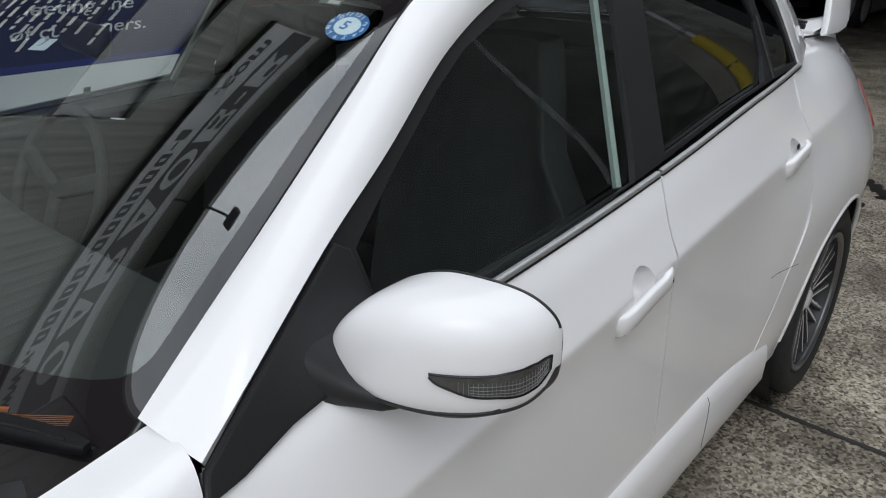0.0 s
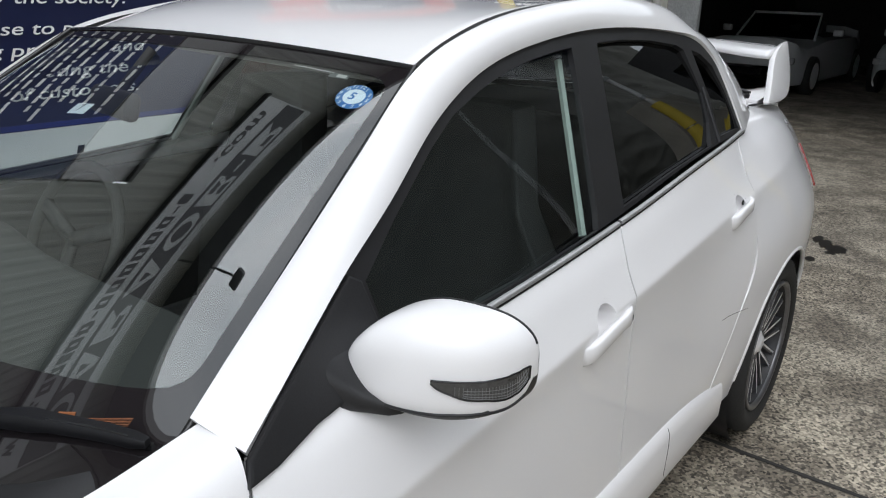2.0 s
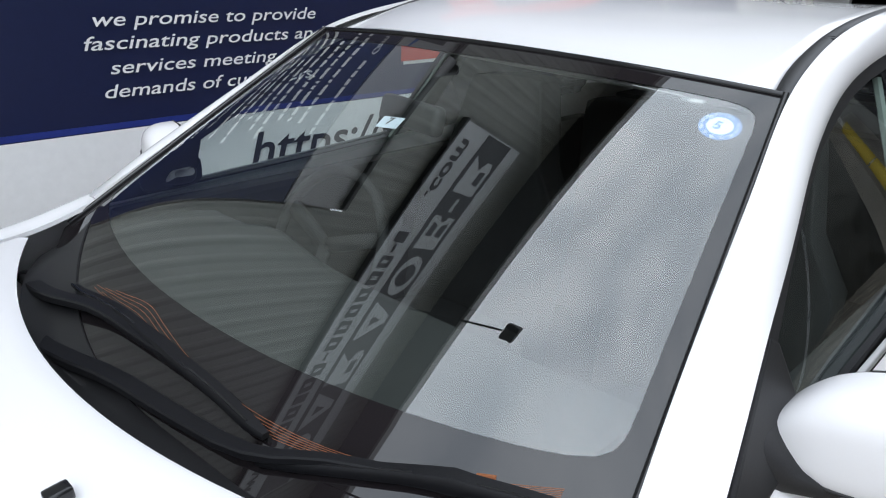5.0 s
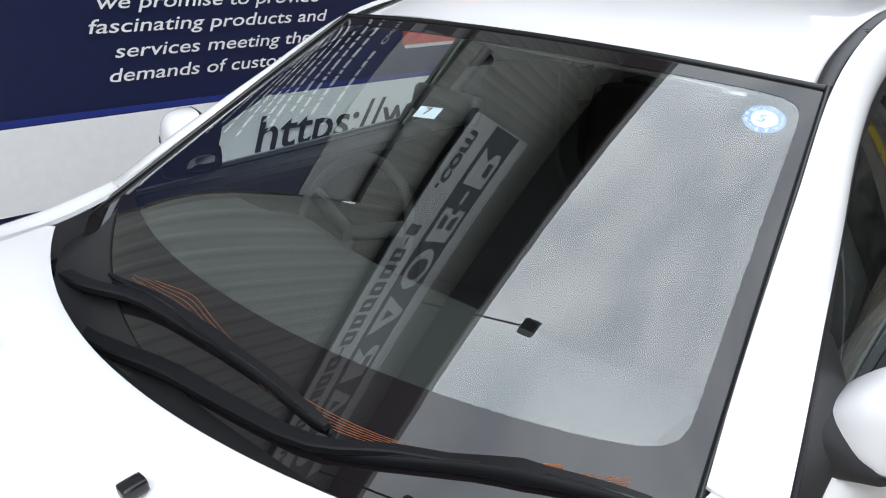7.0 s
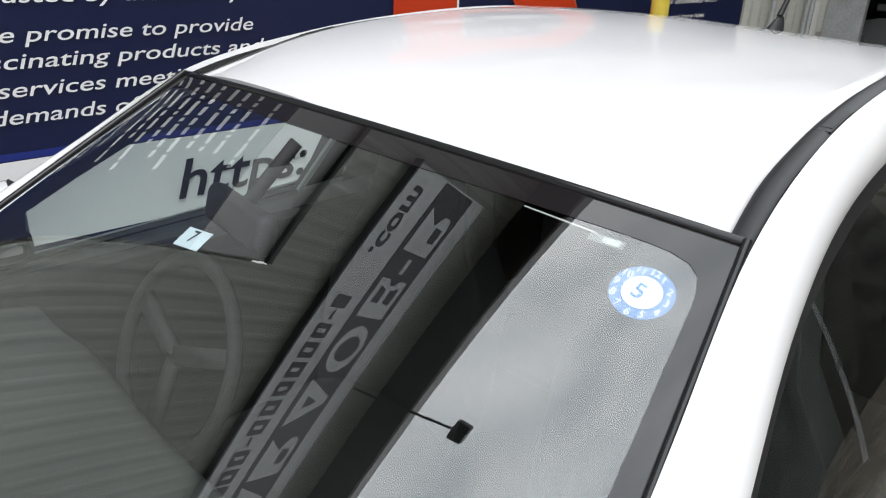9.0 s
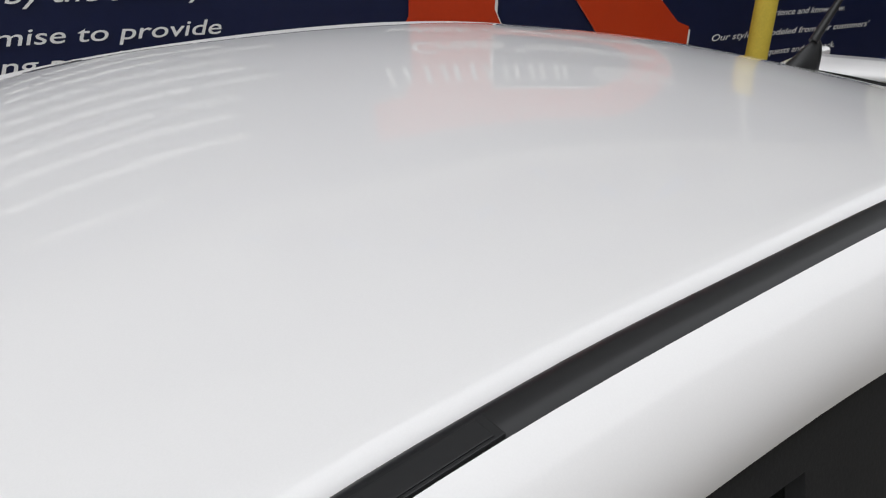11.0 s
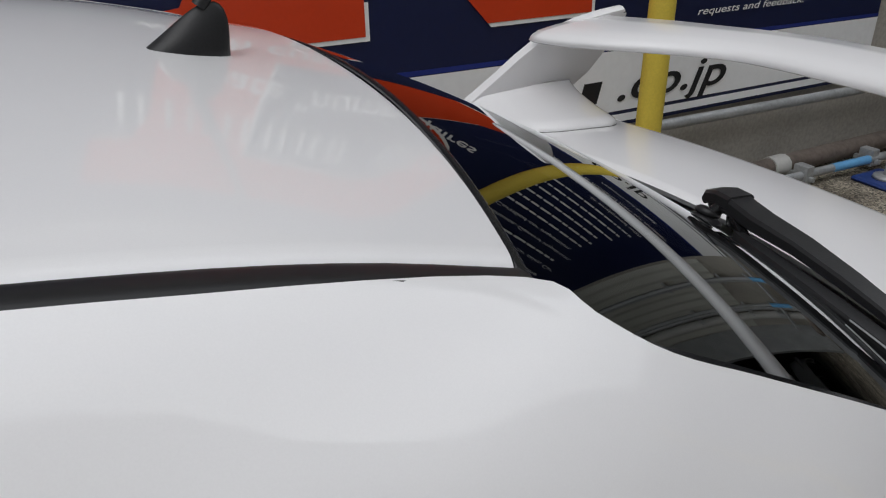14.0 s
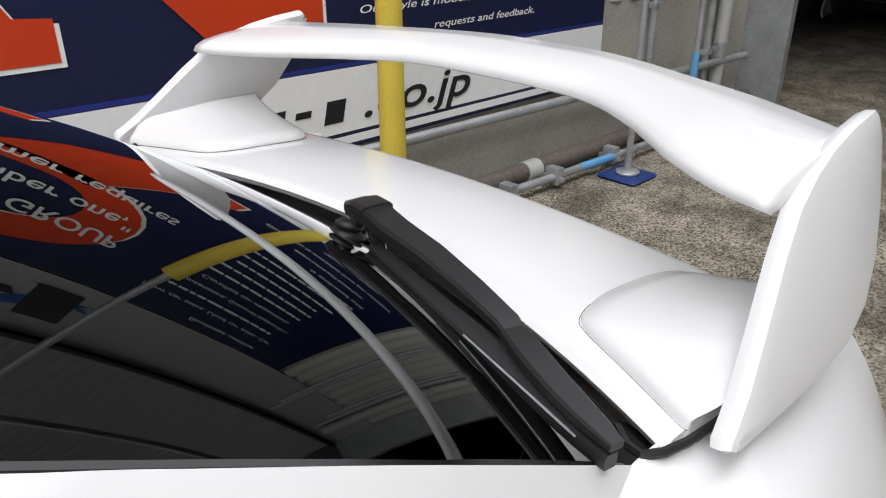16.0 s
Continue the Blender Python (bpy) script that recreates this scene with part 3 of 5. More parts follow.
def handle(s, x0, z0, x1, z1, a0, a1, parent):
    """A bowed pull handle in body colour with a dark lock patch."""
    n = 22
    V_, F_ = [], []
    d = Vector((x1 - x0, 0, z1 - z0)).normalized()
    up = Vector((-d.z, 0, d.x))
    for i in range(n):
        q = i / (n - 1)
        bow = .022 * (1 - abs(2 * q - 1) ** 7.0)
        c = Vector((x0 + (x1 - x0) * q, s * (a0 + (a1 - a0) * q - .010 + bow), z0 + (z1 - z0) * q + .004 * math.sin(math.pi * q)))
        hgt, dep = .0165 + .004 * (1 - q) ** 2, .0075 + .003 * (1 - q) ** 2
        if q > .8:
            hgt *= 1.15
        for k in range(10):
            w = 2 * math.pi * k / 10
            cx, sx = math.cos(w), math.sin(w)
            V_.append(c + up * hgt * math.copysign(abs(sx) ** .45, sx) + Vector((0, s, 0)) * dep * math.copysign(abs(cx) ** .45, cx))
    for i in range(n - 1):
        for k in range(10):
            k2 = (k + 1) % 10
            F_.append([i * 10 + k, i * 10 + k2, (i + 1) * 10 + k2, (i + 1) * 10 + k])
    F_.append(list(range(10)))
    F_.append([(n - 1) * 10 + k for k in range(10)])
    h = finish("door_handle", V_, F_, PAINT, parent, "white pull handle")
    bm = bmesh.new()
    bmesh.ops.create_uvsphere(bm, u_segments=12, v_segments=8, radius=1, matrix=Matrix.Translation((x1 - .006, s * (a1 + .006), z1 - .014)) @ Matrix.Diagonal((.003, .0045, .009, 1)))
    part("lock_patch", bm, GLOSSBLACK, parent, "small black handle lock patch", True)
    # black ellipsoid added for the shade in the hollow behind the grip
    bm = bmesh.new()
    bmesh.ops.create_uvsphere(bm, u_segments=12, v_segments=8, radius=1, matrix=Matrix.Translation((x1 - .052, s * (a1 - .006), z1 + .010)) @ Matrix.Diagonal((.020, .004, .011, 1)))
    part("grip_shade", bm, GLOSSBLACK, parent, "dark blob for the shade in the gap behind the handle", True)
    return h


TILT = -.50


def window_matrix(s):
    """The leaning plane of the side windows: its x, y are the car's x, z."""
    return Matrix(((1, 0, 0, 0), (0, TILT * s, s, s * (.78 - TILT)), (0, 1, -TILT, 0), (0, 0, 0, 1)))


HOLE_F = [(1.61, 1.010), (1.605, 1.115), (1.70, 1.176), (1.838, 1.257), (1.925, 1.300), (2.026, 1.332), (2.128, 1.357), (2.232, 1.373), (2.35, 1.385), (2.419, 1.389), (2.385, 1.295), (2.292, 1.072), (2.272, 1.038), (2.0, 1.024)]
HOLE_R = [(2.412, 1.056), (2.49, 1.25), (2.545, 1.393), (2.683, 1.396), (2.85, 1.388), (3.017, 1.370), (3.062, 1.355), (3.092, 1.24), (3.072, 1.16), (3.035, 1.100), (2.75, 1.083)]
HOLE_Q = [(3.118, 1.114), (3.142, 1.22), (3.120, 1.352), (3.18, 1.338), (3.245, 1.302), (3.279, 1.23), (3.296, 1.118)]
for s in (-1, 1):
    side_panel("front_fender", s, FX, FA, FZ, lambda k: .12, lambda k: seam_front(k) + .004 - .006 * max(0, 1 - k / .17), 80, 46, "white front fender", arch=(.905, WHEEL_Z, ARCH_R))
    DZ = BELT_Z if s < 0 else [[z - .018 for z in BELT_Z[0]]] + BELT_Z[1:]
    door_f = side_panel("front_door", s, DX, DA, DZ, seam_front, lambda k: seam_cd(k) - .0045, 130, 80, "white front door", dent=(2.160, .890, .040, .038, .042))
    door_r = side_panel("rear_door", s, DX, DA, DZ, seam_cd, lambda k: seam_rear(k) - .0045, 110, 80, "white rear door", dent=(3.022, .938, .040, .036, .040))
    QT = [[a + s * TAIL_Y * min(1, max(0, (x - 3.2) / .3)) for x, a in zip(QX, QA[0])]] + QA[1:]
    side_panel("rear_quarter", s, QX, QT, QZ, seam_rear, lambda k: 4.40 - .05 * k, 150, 90, "white rear quarter panel with a flared wheel arch", arch=(WHEEL_X, WHEEL_Z, ARCH_R))
    handle(s, 2.065, 0.849, 2.291, 0.875, .848, .846, door_f)
    handle(s, 2.928, .912, 3.122, .938, .842, .842, door_r)
    for nm, fn, X, A, Z in (("door_gap", seam_cd, DX, DA, DZ), ("door_gap", seam_rear, DX, DA, DZ), ("door_gap", seam_front, DX, DA, DZ)):
        gp = []
        for k in np.linspace(.02, .98, 40):
            x = fn(k) - .0022
            a, z = side_point(X, A, Z, np.array(x), np.array(k))
            gp.append((x, s * (float(a) - .0035), float(z)))
        tube(nm, gp, .0026, GAP, car, "dark gap between body panels", sides=6)
    # wheel arch lips and liners
    for ax, X, A, Z in ((WHEEL_X, QX, QA, QZ), (.905, FX, FA, FZ)):
        pts = []
        for w in np.linspace(radians(2), radians(178), 40):
            x, z = ax + ARCH_R * math.cos(w), WHEEL_Z + ARCH_R * math.sin(w)
            ks = np.linspace(0, 1, 120)
            aa, zz = side_point(X, A, Z, x, ks)
            pts.append((x, s * (float(np.interp(-z, -zz, aa)) - .004), z))
        tube("arch_lip", pts, .009, PAINT, car, "white rolled wheel arch lip", sides=8)
        bm = bmesh.new()
        lathe(bm, [(ARCH_R - .004, .0), (ARCH_R - .004, .30), (.05, .30)], Matrix.Translation((ax, s * .86, WHEEL_Z)) @ Euler((s * math.pi / 2, 0, 0)).to_matrix().to_4x4(), 48)
        part("wheel_well", bm, BLACK, car, "black wheel well liner", True)
    # side skirt
    sk = np.zeros((60, 11, 3))
    prof = [(.842, .448), (.857, .441), (.868, .424), (.872, .400), (.873, .34), (.871, .275), (.860, .247), (.83, .215), (.78, .20), (.72, .20), (.66, .205)]
    for i, x in enumerate(np.linspace(1.285, 3.03, 60)):
        for j, (a, z) in enumerate(prof):
            sk[i, j] = (x, s * (a - .005 + .009 * smooth([1.28, 1.6, 2.6, 3.03], [0.0, 0, .1, 1.0], x)), z - (.045 if j < 4 else 0) * max(0, (x - 2.55) / .48) ** 2)
    sheet("side_skirt", sk, PAINT, car, "white side skirt with road film", thick=.008, flip=s < 0)

    # seams of the wheel-arch spat and the skirt
    for seam in ([(3.10, .8895, .619), (3.02, .884, .633), (2.944, .8785, .6435), (2.90, .8745, .644)], [(2.60, .8625, .436), (2.602, .8685, .42), (2.604, .8695, .38), (2.60, .868, .29)]):
        tube("panel_seam", [(x, s * (a + .0002), z) for x, a, z in seam], .0007, GAP, car, "thin dark panel seam", sides=5)

    # window surround with its openings, seals and panes
    WM = window_matrix(s)
    oz = along(O_EDGE, np.linspace(0, 1, 60))
    outer = [(float(p[0]), float(p[2])) for p in oz]
    belt = [(float(x), float(smooth(DX, DZ[0], x)) + .002) for x in np.linspace(3.314, 1.36, 30)]
    surround = plate("window_surround", outer + belt, -.012, WM @ Matrix.Translation((0, 0, .001)), BLACK, car, "black window surround and door pillars", holes=[[(x, z - .018 * (s > 0 and z < 1.06)) for x, z in h] for h in (HOLE_F, HOLE_R, HOLE_Q)])
    for x0_, x1_, mt, nm in ((1.42, 2.418, SIDEGLASS, "front_door_window"), (2.422, 3.10, DARKGLASS, "rear_door_window"), (3.104, 3.306, DARKGLASS, "quarter_window")):
        Gp = np.zeros((26, 20, 3))
        for i, x in enumerate(np.linspace(x0_, x1_, 26)):
            zt = float(np.interp(x, [p[0] for p in outer], [p[1] for p in outer])) - .008
            zb = float(smooth(DX, DZ[0], x)) - .02
            for j, w in enumerate(np.linspace(0, 1, 20)):
                z = zb + (zt - zb) * w
                Gp[i, j] = (x, s * (.78 + TILT * (z - 1) - .020 + .016 * (1 - (2 * w - 1) ** 2)), z)
        pane_from(Gp, nm, mt, "dark tinted side window" if mt is DARKGLASS else "clear green-tinted side window")
    # belt mouldings
    for x0_, x1_ in ((1.60, 2.322), (2.332, 3.312)):
        xs = np.linspace(x0_, x1_, 24)
        Bp = np.zeros((24, 6, 3))
        for i, x in enumerate(xs):
            a, z = float(smooth(DX, DA[0], x)), float(smooth(DX, DZ[0], x))
            for j, (da, dz) in enumerate(((.0010, .002), (.0035, .0035), (.0035, .008), (.001, .0105), (-.003, .0112), (-.007, .0105))):
                Bp[i, j] = (x, s * (a + da), z + dz)
        tube("belt_lip", Bp[:, 0] + np.array([0, 0, -.002]), .0036, GLOSSBLACK, car, "thin black lip under the belt moulding", sides=6)
        sheet("belt_moulding", Bp, MAT_BELT, car, "dark glossy belt moulding", thick=.004, flip=s > 0)
    # quarter divider
    for (xa, za), (xb, zb), wdt in (((3.098, 1.10), (3.108, 1.25), .007),):
        tube("pillar_ridge", [WM @ Vector((xa, za, .002)), WM @ Vector((xb, zb, .002))], wdt, BLACK, surround, sides=8)
    # pale run of the front pane's rear channel
    xs_ = [(2.262, 1.035), (2.405, 1.374)]
    bar_p = [WM @ Vector((x_, z_, -.030)) for x_, z_ in xs_]
    tube("glass_run", bar_p, .009, PALERUN, surround, "pale grey-green glass channel", sides=6)
    # mirror
    ys = [.748, .757, .775, .805, .85, .90, .937, .961, .974, .979]
    zc = [1.022, 1.025, 1.031, 1.039, 1.045, 1.0475, 1.0475, 1.047, 1.046, 1.045]
    hz = [.010, .028, .047, .064, .0745, .0735, .066, .053, .035, .010]
    xf = [1.545, 1.530, 1.518, 1.515, 1.520, 1.535, 1.560, 1.590, 1.620, 1.645]
    xr = [1.600, 1.610, 1.620, 1.632, 1.645, 1.655, 1.665, 1.668, 1.668, 1.660]
    NA = 40
    qy = np.linspace(0, 1, 46)
    prm = np.linspace(0, 1, len(ys))

    def mirror_point(q, w, grow=0.0):
        y, c, h = smooth(prm, ys, q), smooth(prm, zc, q), max(float(smooth(prm, hz, q)), .004) + grow
        f, r = smooth(prm, xf, q) - grow, smooth(prm, xr, q)
        cw, sw = math.cos(w), math.sin(w)
        ex = .62
        dx = math.copysign(abs(cw) ** ex, cw)
        dz = math.copysign(abs(sw) ** ex, sw)
        x = f + (r - f) * (.72 - .72 * dx) if dx > 0 else f + (r - f) * (.72 - .28 * dx)
        return (float(x), s * float(y), float(c + h * dz))

    LQ, LTOP, LLOW = [.555, .612, .66, .74, .83, .905, .96, .99], [.5, .5, .5, .5, 1.4, 5.0, 16, 30], [0, -3.8, -8.3, -13.5, -24.5, -28, -24, -14]

    def lens_point(q, w, lift):
        """A point of the indicator lens, w from its lower to its upper edge."""
        lo, hi = np.interp(q, LQ, LLOW), np.interp(q, LQ, LTOP)
        return mirror_point(q, radians(float(lo + (hi - lo) * w)), lift)

    angs = np.linspace(0, 2 * math.pi, NA, endpoint=False)
    Vm = [mirror_point(q, w) for q in qy for w in angs]
    Fw, Fk = [], []
    for i in range(len(qy) - 1):
        for k in range(NA):
            f4 = [i * NA + k, i * NA + (k + 1) % NA, (i + 1) * NA + (k + 1) % NA, (i + 1) * NA + k]
            am = angs[k] + math.pi / NA
            low = radians(102 if qy[i] < .86 else 135) < am < radians(np.interp(qy[i], [.6, .7, .8], [328, 322, 300]))
            (Fk if low else Fw).append(f4)
    Fw.append(list(range(NA)))
    Fw.append([(len(qy) - 1) * NA + k for k in range(NA)])
    mirror = finish("door_mirror", Vm, Fw, PAINT, car, "white door mirror with a black lower shell")
    finish("lower_shell", Vm, Fk, BLACK, mirror, "black mirror back and lower shell")
    ind = np.array([[lens_point(q, w, .0025) for w in np.linspace(0, 1, 9)] for q in np.linspace(.555, .988, 40)])
    sheet("indicator", ind, SMOKE, mirror, "smoked clear indicator lens", thick=.002, flip=s > 0)
    for q in np.linspace(.63, .97, 26):
        tube("lens_rib", [lens_point(q, w, .0030) for w in (.12, .3, .5, .7, .88)], .0004, SMOKERIB, mirror, sides=4)
    for w in (.18, .36, .55, .74):
        tube("lens_rib", [lens_point(q, w, .0030) for q in np.linspace(.66, .97, 14)], .0005, SMOKERIB, mirror, sides=4)
    tube("lens_edge", [lens_point(q, 1.0, .0026) for q in np.linspace(.555, .988, 30)] + [lens_point(q, 0, .0026) for q in np.linspace(.988, .555, 30)], .0013, GLOSSBLACK, mirror, "thin black edge of the indicator", sides=6)
    # foot: a wedge from the sail panel to under the shell, and the rims of the black back shell
    FT = []
    for y, xa, xb, za, zb in ((.750, 1.452, 1.622, .984, 1.066), (.768, 1.466, 1.620, .981, 1.050), (.786, 1.484, 1.620, .978, 1.032), (.808, 1.504, 1.620, .976, 1.012), (.835, 1.524, 1.618, .974, 1.000), (.848, 1.536, 1.605, .978, .994)):
        for w in np.linspace(0, 2 * math.pi, 20, endpoint=False):
            cw, sw = math.cos(w), math.sin(w)
            FT.append(((xa + xb) / 2 + (xb - xa) / 2 * math.copysign(abs(cw) ** .5, cw), s * y, (za + zb) / 2 + (zb - za) / 2 * math.copysign(abs(sw) ** .5, sw)))
    FTF = [[i * 20 + k, i * 20 + (k + 1) % 20, (i + 1) * 20 + (k + 1) % 20, (i + 1) * 20 + k] for i in range(5) for k in range(20)]
    FTF.append([100 + k for k in range(20)])
    finish("mirror_foot", FT, FTF, BLACK, mirror, "black mirror foot")
    tube("shell_rim", [mirror_point(q, radians(100), .0002) for q in np.linspace(.40, .90, 24)], .0020, BLACK, mirror, "black rim of the mirror back", sides=8)
    tube("shell_rim", [mirror_point(q, radians(float(np.interp(q, [.6, .7, .8, .9], [328, 322, 300, 296]))), .0003) for q in np.linspace(.22, .90, 24)], .0026, BLACK, mirror, "black rim of the lower shell", sides=8)
    tri2 = [(1.324, .962), (1.336, .990), (1.45, 1.058), (1.572, 1.130), (1.592, 1.118), (1.602, 1.006), (1.52, .996), (1.44, .986), (1.37, .968)]
    plate("mirror_sail", tri2, .010, WM @ Matrix.Translation((0, 0, -.001)), BLACK, car, "black triangular mirror sail panel", bevel=.004)

# ---- hood, cowl and front ----
hx = np.linspace(0, 1, 50)
HP = np.zeros((50, 51, 3))
for i, u_ in enumerate(hx):
    for j, v_ in enumerate(np.linspace(-1, 1, 51)):
        a = abs(v_) * .664
        x0_, x1_ = .10 + .22 * abs(v_) ** 3, .992 + .39 * a * a
        x = x0_ + (x1_ - x0_) * u_
        z = smooth([.1, .3, .55, .8, 1.0, 1.2], [.70, .82, .91, .96, .986, 1.012], x) - .030 * abs(v_) ** 2
        HP[i, j] = (x, v_ * .664 * (1 - .16 * (1 - u_) ** 3), z - .008 * max(0, (u_ - .97) / .03) ** 2)
sheet("hood", HP, PAINT, car, "white hood", thick=.012)
CP = np.zeros((14, 61, 3))
for i, u_ in enumerate(np.linspace(0, 1, 14)):
    for j, v_ in enumerate(np.linspace(-1, 1, 61)):
        a = abs(v_) * .70
        g = screen(np.array(float(smooth([-1, -.96, -.9, -.8, -.7, -.5, -.3, .2, .6, 1], [-.02, -.033, -.062, -.088, -.086, -.075, -.045, -.02, .0, .02], v_))), np.array(v_), .004 - .018 * max(0, abs(v_) - .86) / .14)
        h = np.array([.985 + .40 * a * a, v_ * .672, (.952 - .02 * v_ * v_) - .06 * max(0, abs(v_) - .8)])
        CP[i, j] = h * (1 - u_) + g * u_ - np.array([0, 0, .022]) * math.sin(math.pi * u_) * (.25 + .75 * (v_ > -.2) * min(1, (v_ + .2) * 2)) * (1 - .6 * v_ * v_)
cowl = sheet("cowl_panel", CP, BLACK, car, "black plastic cowl panel below the windshield", thick=.01)
bm = bmesh.new()
for y in (-.225,):
    m_ = Matrix.Translation((.892, y, .978)) @ pose(0, 0, 0, 0, -6, 0)
    box(bm, (-.014, -.011, -.004), (.016, .011, .013), .005, m_)
part("washer_nozzle", bm, GLOSSBLACK, car, "small black washer nozzle on the hood", True)
bm = bmesh.new()
box(bm, (-.014, .214, .974), (.016, .236, .991), .005, Matrix.Translation((.885, 0, 0)))
part("washer_nozzle", bm, GLOSSBLACK, car, "small black washer nozzle on the hood", True)
FB = np.zeros((24, 41, 3))
for i, u_ in enumerate(np.linspace(0, 1, 24)):
    for j, v_ in enumerate(np.linspace(-1, 1, 41)):
        z = .70 - .50 * u_
        FB[i, j] = (.09 - .09 * math.sin(math.pi * min(1, u_ * 1.1)) + .30 * abs(v_) ** 4 + .02 * u_, v_ * .82 * (1 - .04 * (1 - u_)), z + .08 * abs(v_) ** 3 * (1 - u_))
sheet("front_bumper", FB, PAINT, car, "white front bumper", thick=.01)
for s in (-1, 1):
    bm = bmesh.new()
    bmesh.ops.create_uvsphere(bm, u_segments=20, v_segments=12, radius=1, matrix=Matrix.Translation((.20, s * .60, .70)) @ pose(0, 0, 0, 0, -20, s * 35) @ Matrix.Diagonal((.10, .16, .07, 1)))
    part("headlight", bm, LENS, car, "clear headlight", True)
bm = bmesh.new()
box(bm, (-.012, -.32, .50), (.06, .32, .64), .02)
part("grille", bm, GLOSSBLACK, car, "black mesh grille")

# ---- rear window, trunk and tail ----
def rear_pane(u, v, lift=0.0):
    """A point of the rear window: u from the roof down to the trunk, v across."""
    u, v = np.asarray(u, float), np.asarray(v, float)
    w = np.abs(v)
    t = np.stack([3.456 - .069 * w ** 2, v * .490, 1.4233 - .029 * w ** 2], -1)
    b = np.stack([4.0147 - .135 * w ** 2.2, v * .597, 1.115 - .004 * w ** 2], -1)
    p = t + (b - t) * u[..., None]
    return p + ((4 * u * (1 - u) * (.0206 - .0062 * w ** 2) + lift)[..., None]) * np.array([.5, 0, .866]) + np.array([0, TAIL_Y, -.0065])


EDGE_U, EDGE_V = [0, .016, .041, .067, .124, .19, .27, .42, .57, .84, 1], [1.025, 1.050, 1.070, 1.083, 1.095, 1.091, 1.085, 1.071, 1.055, 1.014, .988]
UR, VR = np.meshgrid(np.linspace(0, 1, 60) ** 1.5, np.linspace(-1, 1, 70), indexing="ij")
VR = VR * np.interp(UR, EDGE_U, EDGE_V)
pane_from(rear_pane(UR, VR), "rear_window", DARKGLASS, "dark tinted rear window reflecting the banner")
for s in (-1, 1):
    uu = np.linspace(0, 1, 60) ** 1.5
    tube("rear_window_trim", rear_pane(uu, s * np.interp(uu, EDGE_U, EDGE_V), .0025), .0042, GLOSSBLACK, car, "thin black rubber trim", sides=6)
tube("rear_window_seal", rear_pane(np.full(30, 0.0), np.linspace(-1, 1, 30), -.002), .0035, GLOSSBLACK, car, "black rubber rear window seal", sides=8)
TP = np.zeros((30, 51, 3))
for i, u_ in enumerate(np.linspace(0, 1, 30)):
    for j, v_ in enumerate(np.linspace(-1, 1, 51)):
        a = abs(v_) * .588
        xa, xb = 4.043 - .33 * a * a, 4.345 - .10 * a * a
        x = xa + (xb - xa) * u_
        z = 1.122 - .030 * u_ ** 2 - .012 * abs(v_) ** 2 - .02 * max(0, (u_ - .93) / .07) ** 2 - .006 * max(0, (.04 - u_) / .04) ** 2
        TP[i, j] = (x, v_ * .588, z)
trunk = sheet("trunk_lid", TP, PAINT, car, "white trunk lid", thick=.012)
GP = np.zeros((6, 41, 3))
for i, u_ in enumerate(np.linspace(0, 1, 6)):
    for j, v_ in enumerate(np.linspace(-1, 1, 41)):
        a = abs(v_) * .60
        g0 = rear_pane(np.array(.985), np.array(v_), -.006)
        g1 = np.array([4.048 - .33 * a * a, v_ * .60, 1.086])
        GP[i, j] = g0 * (1 - u_) + g1 * u_ - np.array([0, 0, .012 * math.sin(math.pi * u_)])
sheet("rear_gutter", GP, BLACK, car, "black gutter ahead of the trunk lid", thick=.006)
BP = np.zeros((26, 61, 3))
for i, u_ in enumerate(np.linspace(0, 1, 26)):
    for j, v_ in enumerate(np.linspace(-1, 1, 61)):
        w = abs(v_)
        xb = smooth([0, .12, .4, .7, 1], [4.325, 4.37, 4.42, 4.50, 4.44], u_)
        BP[i, j] = (xb - .10 * w ** 2 - .06 * w ** 6, v_ * (.60 + .18 * min(1, u_ * 2.2)), 1.068 - .82 * u_ - .02 * w * (1 - u_))
sheet("rear_bumper", BP, PAINT, car, "white tail panel and rear bumper", thick=.012)
for s in (-1, 1):
    L = np.zeros((16, 12, 3))
    for i, u_ in enumerate(np.linspace(0, 1, 16)):
        for j, q in enumerate(np.linspace(0, 1, 12)):
            x = 4.22 + .18 * q
            k = .27 + .20 * u_
            a, z = side_point(QX, QA, QZ, np.array(x), np.array(k))
            L[i, j] = (x, s * (float(a) + .006), float(z))
    sheet("tail_lamp", L, REDLENS, car, "dark red tail lamp", thick=.01, flip=s > 0)

# spoiler
spoiler = new("rear_spoiler")
spoiler.parent = car
spoiler.matrix_parent_inverse = car.matrix_basis.inverted()
tagged(spoiler, "large white rear spoiler on two pods")
SPOILER_Y = .013
WA = [0, .10, .20, .32, .44, .52, .585]
LE = [4.337, 4.335, 4.322, 4.258, 4.168, 4.124, 4.108]
TE = [4.490, 4.487, 4.466, 4.426, 4.384, 4.346, 4.31]
WZ = [1.306, 1.306, 1.305, 1.303, 1.301, 1.299, 1.298]
nS = 61
Wp = []
sect = [(0, .0), (.03, .011), (.12, .018), (.35, .019), (.7, .013), (.97, .006), (1.0, .0), (.97, -.004), (.6, -.010), (.25, -.014), (.06, -.010)]
for y in np.linspace(-.578, .578, nS):
    a = abs(y)
    le, te, z = smooth(WA, LE, a), smooth(WA, TE, a), smooth(WA, WZ, a)
    for q, h in sect:
        Wp.append((float(le + (te - le) * q), y + SPOILER_Y, float(z + .85 * h - .026 * (1 - q) + .006 * q)))
ns = len(sect)
